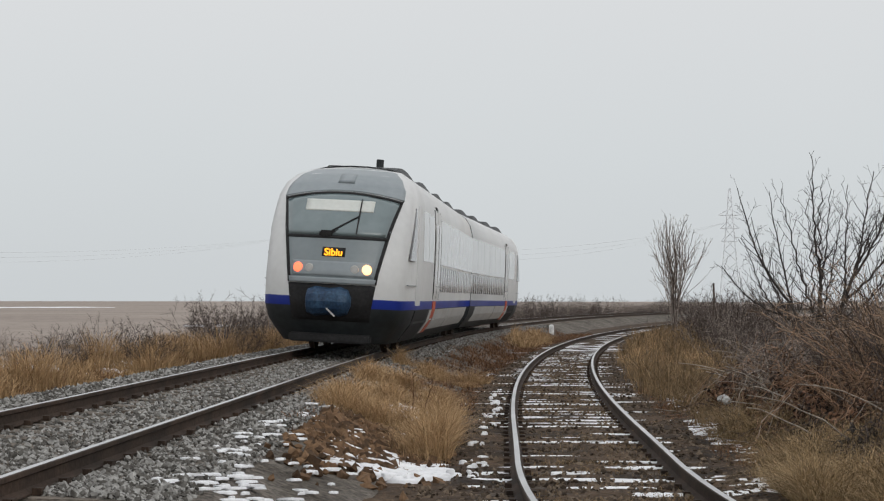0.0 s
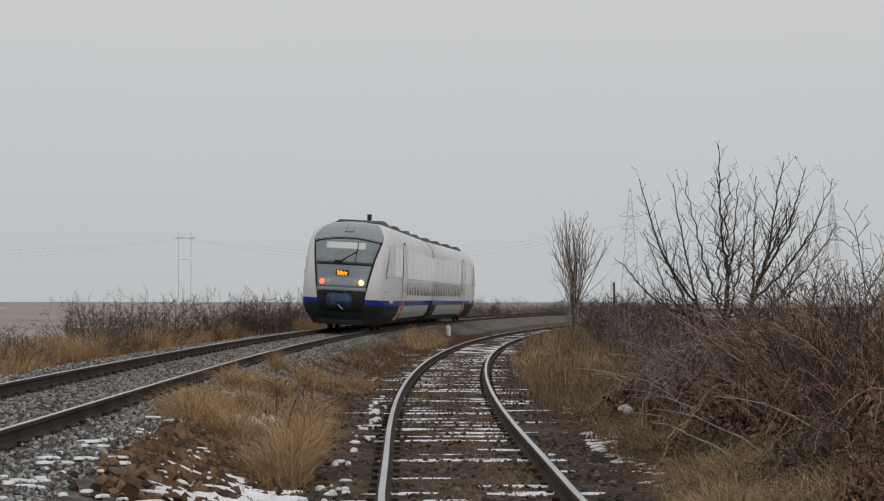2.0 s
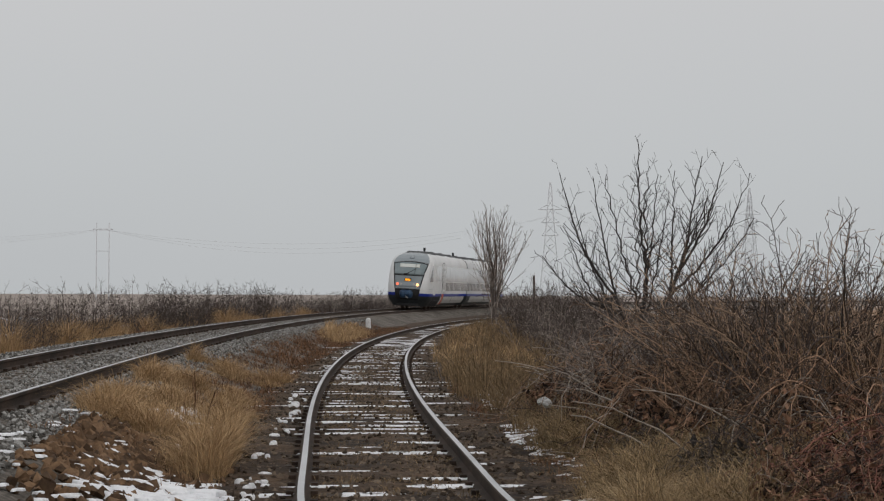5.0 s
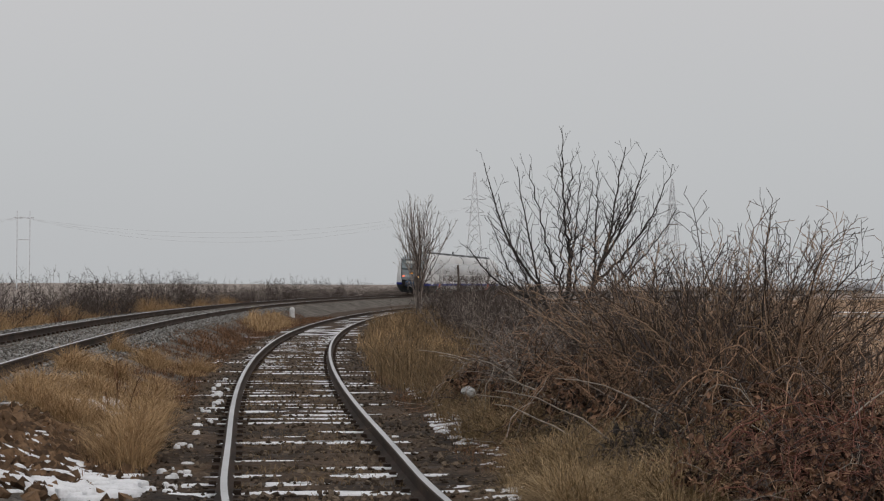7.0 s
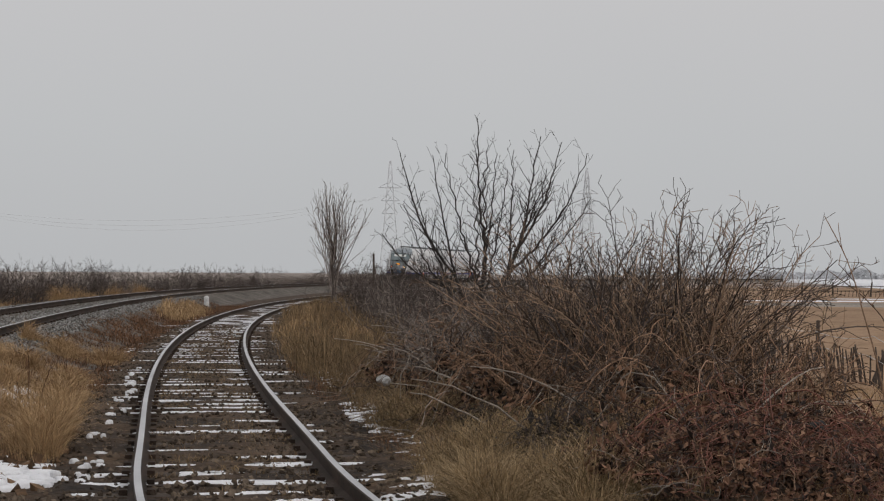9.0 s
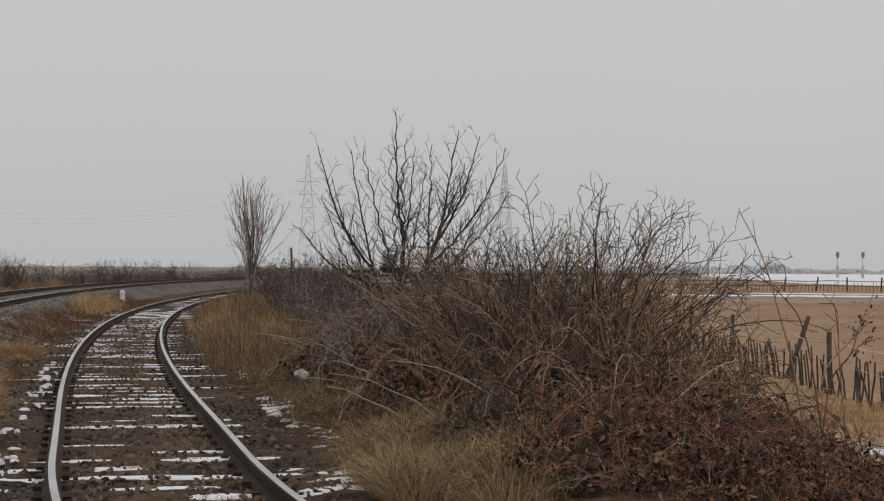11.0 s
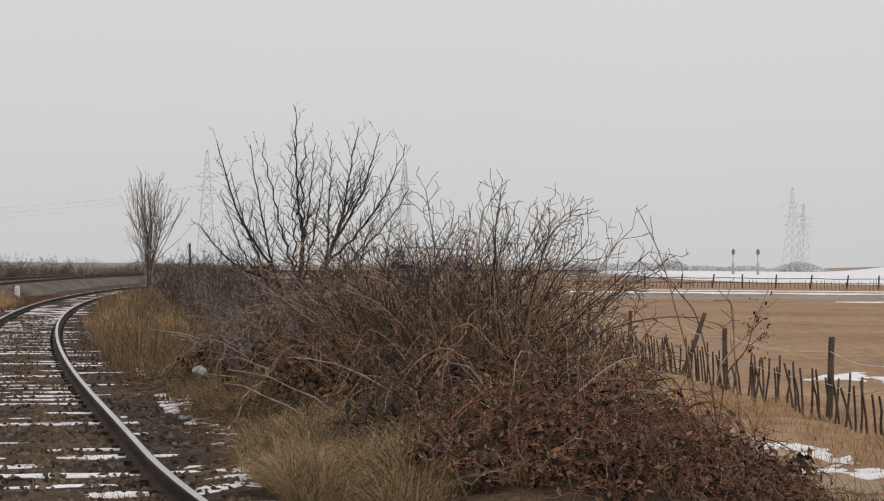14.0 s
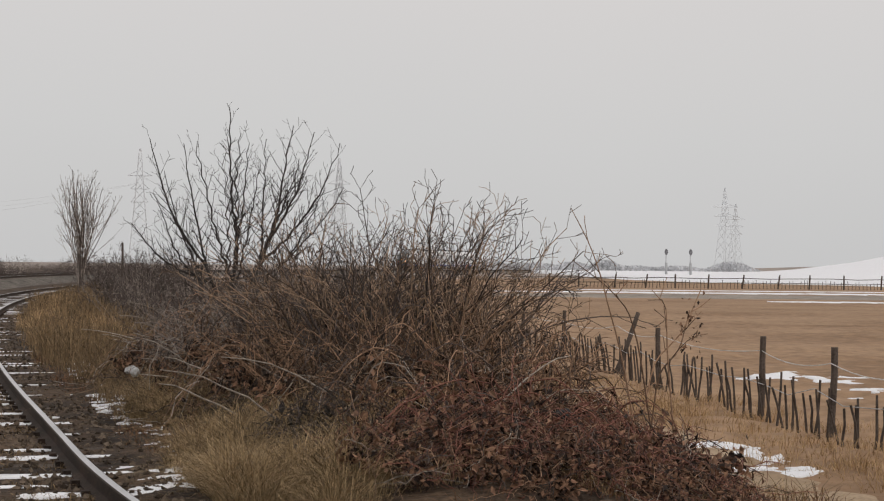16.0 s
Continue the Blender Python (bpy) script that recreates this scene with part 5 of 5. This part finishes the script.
def build_field():
    sheet("dirt_road", 5.1, 1.0, 10.2, 34.0, 2.2, 60, 7, 0.03, M_ROAD, "tan dirt track beside the field fence", "road", 140, 0.06)
    snow_patches("road_snow", [(7.6, 15.9, 1.0, .9, 26), (6.6, 14.4, .7, .7, 12), (8.3, 17.2, .6, .8, 12), (5.6, 12.6, .6, .6, 8), (4.2, 11.6, .5, .4, 6)], "thin snow remains at the road's edge", 141, 0.03)
    snow_patches("field_snow", [(15.6, 28.5, 1.3, 1.6, 7), (14.9, 25.0, .7, .9, 4), (14.0, 21.5, .6, .7, 4), (12.9, 18.0, .5, .5, 4)], "thin patches of snow in the dry field", 142, 0.03)
    snow_patches("verge_snow", [(2.1, 13.0, .8, 1.0, 10), (2.0, 10.8, .3, .3, 5), (1.95, 19.0, .28, 2.5, 24), (2.0, 26, .22, 4, 16), (2.4, 11.6, .4, .4, 5)], "scraps of snow beside the siding", 143, 0.03)
    snow_patches("track_snow", [(-1.85, 14.4, .5, .5, 20), (-2.3, 15.4, .22, .35, 6), (-1.75, 17.0, .3, .6, 10), (-1.4, 13.3, .45, .5, 14), (-1.75, 13.3, .45, .6, 15), (-1.6, 18.6, .25, .6, 6), (-2.0, 20, .3, 2.0, 8), (-.98, 22, .16, 7, 16), (-.95, 14.5, .15, 1.6, 6)], "ragged snow on earth clods between the two tracks", 144, 0.06)
    snow_patches("sleeper_end_snow", [(-.62, 22, .12, 9, 24), (1.95, 15.5, .15, 3.5, 14)], "snow scraps at the sleepers' ends", 148, 0.02)
    snow_patches("plain_snow", [(-13.5, 68, .7, .5, 7), (-11.5, 41, .7, 1.0, 10), (-10.2, 36, .5, .8, 7), (-12, 84, .5, .5, 5), (-22, 110, 2, 1, 6), (-9.6, 48, .5, .8, 6), (-13.2, 38.5, 1.0, 1.4, 14), (-118, 390, 16, 16, 10), (-8.2, 44, .5, .7, 6)], "patches of old snow beyond the main track", 145, 0.12)
    # earth clods dug up between the tracks
    rs = np.random.default_rng(146)
    n = 1500
    x, y = rs.normal(-2.2, .45, n), rs.normal(15.4, 1.5, n)
    keep = (off(MAIN, x, y) > 1.6) & (off(SIDE, x, y) < -1.4)
    x, y = x[keep], y[keep]
    thing("earth_clods", stones("earth_clods", np.stack([x, y, surface_z(x, y) + 0.01], 1), rs.uniform(.03, .09, len(x)), M_CLOD, 147), "brown frozen clods of earth between the tracks", "earth", kind="stuff")
    # snow on the main bed's shoulder
    soup = Soup()
    for _ in range(150):
        s, d = 9.0 + 11 * rs.random() ** 1.4, rs.uniform(1.3, 2.4)
        px, py, _ = on(MAIN, s, d)
        z = float(np.interp(d, [1.35, 1.75, 2.15, 2.6], [MAIN_Z - 0.185, MAIN_Z - 0.285, 0.16, 0.02])) + 0.03
        v, f = blob_mesh("snow", ragged(float(px), float(py), rs.uniform(.02, .10), rs.uniform(.015, .05), rs, 14, .75, rs.uniform(-.5, .5)), lambda a, b: np.full_like(a, z), 0.02, M_SNOW)
        soup.add(v, f)
    thing("ballast_snow", soup.mesh("ballast_snow", M_SNOW, True), "snow remains on the ballast shoulder", "snow", kind="stuff")
    # the far end of the field
    ax, rt = np.array([math.sin(radians(16.5)), math.cos(radians(16.5))]), np.array([math.cos(radians(16.5)), -math.sin(radians(16.5))])
    P = lambda d, s: ax * d + rt * s
    for d, s0, s1, w, seed in ((137, 4, 75, 6, 150), (104, 20, 60, 3.0, 151), (150, 12, 80, 3, 152)):
        a, b = P(d, s0), P(d, s1)
        sheet("snow_strip", a[0], a[1], b[0], b[1], w, 90, 5, 0.05, M_SNOW, "long strip of snow across the field's end", "snow", seed, 0.7)
    a, b = P(122, 2), P(122, 78)
    sheet("stubble_strip", a[0], a[1], b[0], b[1], 22, 30, 5, 0.03, M_STUBBLE, "grey-brown stubble at the field's end", "field", 153, 0.08)
    a, b = P(378, 20), P(378, 300)
    sheet("snow_field", a[0], a[1], b[0], b[1], 420, 60, 44, 0.6, M_SNOW, "snow-covered rise behind the far fence", "snow field", 154, 0.03)
    # far fence
    far = thing("far_fence", None, "low grey fence of posts, sticks and rails before the snow field", "fence")
    rng = random.Random(9)
    pm = post_mesh("post", 1.5, .085, 160, 5)
    sticks = Soup()
    for i in range(26):
        q = P(168, 7 + i * 3.3 + rng.uniform(-.4, .4))
        z = float(ground_z(q[0], q[1]))
        o = part("post", pm, far)
        o.matrix_basis = pose(q[0], q[1], z - 0.1, 0, rng.choice((0, 3, 18, -4, 8)), 0)
        for j in range(9):
            q2 = P(168, 7 + i * 3.3 + j * 0.37)
            h = rng.uniform(.5, .95)
            sticks.tube([(q2[0], q2[1], z - .1), (q2[0] + rng.uniform(-.12, .12), q2[1], z + h)], [.035, .03], 4)
    tagged(part("sticks", sticks.mesh("sticks", M_POST), far), kind="stuff")
    rails = Soup()
    for h in (.55, 1.0):
        pts = []
        for i in range(40):
            q = P(168, 6 + i * 2.2)
            pts.append((q[0], q[1], float(ground_z(q[0], q[1])) + h + rng.uniform(-.06, .06)))
        rails.tube(pts, [.035] * 40, 4)
    part("rails", rails.mesh("rails", M_POST), far)
    # two railway signals far off
    for az in (24.04, 24.85):
        x, y = aim(az, 330)
        z = float(ground_z(x, y))
        sig = thing("railway_signal", lathe("mast", [(-.3, .11), (4.6, .10)], 8, M_WIRE, "z"), "far railway signal with a dark oval head", "signal", "railway signals")
        sig.matrix_basis = pose(x, y, z)
        put("signal_head", lathe("signal_head", [(-.12, .32), (0, .38), (.12, .32)], 12, M_SIGNAL, "y"), sig, pose(0, -.15, 5.0) @ Matrix.Diagonal((1, 1, 1.6, 1)))
        put("ladder", box_mesh("ladder", (.5, .06, 2.6), M_WIRE, 0), sig, pose(.15, .2, 1.6))
    # far thickets
    rng = np.random.default_rng(170)
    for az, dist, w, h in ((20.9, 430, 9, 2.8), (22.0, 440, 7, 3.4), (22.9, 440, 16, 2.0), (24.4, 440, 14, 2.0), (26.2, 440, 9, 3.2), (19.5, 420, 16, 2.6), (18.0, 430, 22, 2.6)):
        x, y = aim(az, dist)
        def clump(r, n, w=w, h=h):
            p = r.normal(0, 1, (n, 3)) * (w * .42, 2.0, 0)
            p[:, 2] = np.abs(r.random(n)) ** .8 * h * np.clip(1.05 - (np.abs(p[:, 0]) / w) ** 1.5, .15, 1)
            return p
        ob = thing("far_bush", leaf_mesh("far_bush", int(az * 10), 2200, clump, 0.30, M_FARBUSH), "thicket on the far rise with haze in its grey colour", "bush", "far thickets")
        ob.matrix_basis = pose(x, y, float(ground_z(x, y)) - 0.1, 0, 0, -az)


def pylon(h, bar, reach):
    """A lattice mast: four legs, crossed braces and three pairs of arms."""
    ob = thing("power_pylon", None, "lattice steel power pylon with haze in its pale colour", "pylon", "power pylons")
    brace = Soup()
    half = lambda z: 2.6 * (1 - z / h) ** 1.15 + 0.28 if z < h * .97 else 0.12
    levels = [h * k for k in (0, .14, .27, .38, .48, .57, .65, .72, .79, .86, .93, 1.0)]
    cor = [(-1, -1), (1, -1), (1, 1), (-1, 1)]
    for sx, sy in cor:
        leg = Soup()
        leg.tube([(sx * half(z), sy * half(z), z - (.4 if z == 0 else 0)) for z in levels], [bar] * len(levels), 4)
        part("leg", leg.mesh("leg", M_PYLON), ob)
    for a, b in zip(levels[:-1], levels[1:]):
        for i in range(4):
            p, q = cor[i], cor[(i + 1) % 4]
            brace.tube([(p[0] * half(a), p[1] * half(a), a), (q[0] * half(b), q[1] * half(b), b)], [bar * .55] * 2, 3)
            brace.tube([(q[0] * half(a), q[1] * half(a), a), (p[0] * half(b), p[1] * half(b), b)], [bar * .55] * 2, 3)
    for z, r in ((h * .66, 3.3 * reach), (h * .77, 4.2 * reach), (h * .55, 2.9 * reach)):
        arms = Soup()
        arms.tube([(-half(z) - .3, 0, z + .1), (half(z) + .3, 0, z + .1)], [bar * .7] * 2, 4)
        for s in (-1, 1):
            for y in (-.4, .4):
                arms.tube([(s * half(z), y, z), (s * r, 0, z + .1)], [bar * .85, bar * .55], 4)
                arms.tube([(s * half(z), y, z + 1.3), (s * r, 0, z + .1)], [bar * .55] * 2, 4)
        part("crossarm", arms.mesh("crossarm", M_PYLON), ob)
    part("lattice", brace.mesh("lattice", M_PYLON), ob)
    return ob


def build_power_line():
    spots = [(6.35, 450, 31.5, 20), (13.0, 470, 31, 35), (25.98, 620, 31, 60), (26.33, 830, 33, 60)]
    for i, (az, d, h, turn) in enumerate(spots):
        # thinner bars on the farther pylons also stand in for haze
        ob = pylon(h, 0.13 if d < 500 else 0.085, 0.75 if d < 500 else 1.5)
        x, y = aim(az, d)
        ob.matrix_basis = pose(x, y, float(ground_z(x, y)), 0, 0, turn - az - 20)
    # a portal mast on two poles
    x, y = aim(-8.65, 460)
    mast = thing("portal_mast", None, "two-legged power mast with a crossbar, haze in its pale colour", "pylon")
    for s in (-1, 1):
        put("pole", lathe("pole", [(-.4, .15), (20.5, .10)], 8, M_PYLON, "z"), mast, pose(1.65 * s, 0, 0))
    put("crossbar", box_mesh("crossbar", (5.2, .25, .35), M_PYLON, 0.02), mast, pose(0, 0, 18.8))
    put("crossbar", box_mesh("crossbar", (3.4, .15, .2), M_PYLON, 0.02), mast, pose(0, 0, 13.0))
    mast.matrix_basis = pose(x, y, -0.2, 0, 0, 8)
    # cables
    p1, p2 = np.array(aim(-8.65, 460)), np.array(aim(6.35, 450))
    p0 = np.array(aim(-30, 480))
    p3 = np.array(aim(13.0, 470))
    for off_z, sag in ((0, 5.5), (.4, 6.8), (.9, 8.0)):
        for a, b, za, zb in ((p1, p2, 18.6, 22.5), (p0, p1, 21, 18.6), (p2, p3, 24 + off_z, 23 + off_z)):
            k = np.linspace(0, 1, 24)
            pts = np.stack([a[0] + (b[0] - a[0]) * k, a[1] + (b[1] - a[1]) * k + off_z * 4, za + (zb - za) * k - sag * 4 * k * (1 - k)], 1)
            cab = Soup()
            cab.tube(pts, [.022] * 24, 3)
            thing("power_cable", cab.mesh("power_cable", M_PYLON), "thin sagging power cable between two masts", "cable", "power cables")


def build_bits():
    # white kilometre stone between the tracks
    v = lathe("marker_stone", [(-.3, .12), (.28, .115), (.36, .09), (.40, .04)], 10, M_PLASTIC, "z")
    st = thing("marker_stone", v, "small white-painted marker stone in dry grass", "stone")
    st.matrix_basis = pose(0.27, 76, 0.16)
    # dead dock stalk in the grass between the tracks
    rng = np.random.default_rng(185)
    stalk = Soup()
    for dx, h in ((0, .62), (.10, .45), (-.08, .34)):
        shoot(stalk, (dx, 0, -.05), (dx * 1.5, 0, 1), h, .009, 1, rng, .08, .08, .7, .5, .004)
    ob = thing("dock_stalk", stalk.mesh("dock_stalk", M_RUSTGRASS), "dead rust-brown dock stalk in dry grass", "weed")
    ob.matrix_basis = pose(-1.95, 20.0, float(surface_z(-1.95, 20.0)))
    # dark stake beyond the scrub
    ob = thing("stake", post_mesh("stake", 2.4, .04, 180), "dark upright wooden stake in the scrub", "post")
    ob.matrix_basis = pose(6.1, 60, float(ground_z(6.1, 60)))
    # rags of plastic
    rng = np.random.default_rng(181)

    def rag(name, size, material, label, m):
        bm = bmesh.new()
        bmesh.ops.create_icosphere(bm, subdivisions=2, radius=size)
        for w in bm.verts:
            w.co = w.co * float(rng.uniform(.55, 1.25))
            w.co.z *= 0.7
        me = bpy.data.meshes.new(name)
        bm.to_mesh(me)
        bm.free()
        me.materials.append(material)
        o = thing(name, me, label, "litter")
        o.matrix_basis = m
    x, y = 2.1, 19.4
    rag("plastic_bag", .085, M_PALE, "crumpled pale plastic bag caught in grass", pose(x, y, float(ground_z(x, y)) + .36))
    x, y = 4.37, 11.6
    rag("plastic_scrap", .075, M_RUBBER, "black plastic scrap caught in a bramble", pose(x, y, float(ground_z(x, y)) + .45))


build_fence()
build_field()
build_power_line()
build_bits()


# ---- what moves ----
def motions():
    # arc of the railcar's front along the main track
    front = [(0.0, 29.8), (0.5, 35.4), (1.0, 42.5), (1.5, 49.7), (2.0, 57.2), (2.5, 65.3), (3.0, 74.0), (3.5, 83.3), (6.0, 132.5), (6.5, 142.0), (7.0, 151.4), (7.5, 160.6), (8.0, 169.8), (8.5, 179.2), (9.0, 188.8), (11.5, 238.0), (16.0, 328.0)]
    ft, fs = zip(*front)
    rows = []
    for i in range(33):
        t = i * 0.5
        x, y, th = on(MAIN, np.interp(t, ft, fs) + CAR + 0.15)
        rows.append((t, pose(float(x), float(y), MAIN_Z + CANT / 2, 0, math.degrees(math.atan2(CANT, 1.506)), -math.degrees(float(th)))))
    walk(RAILCAR, rows)


motions()
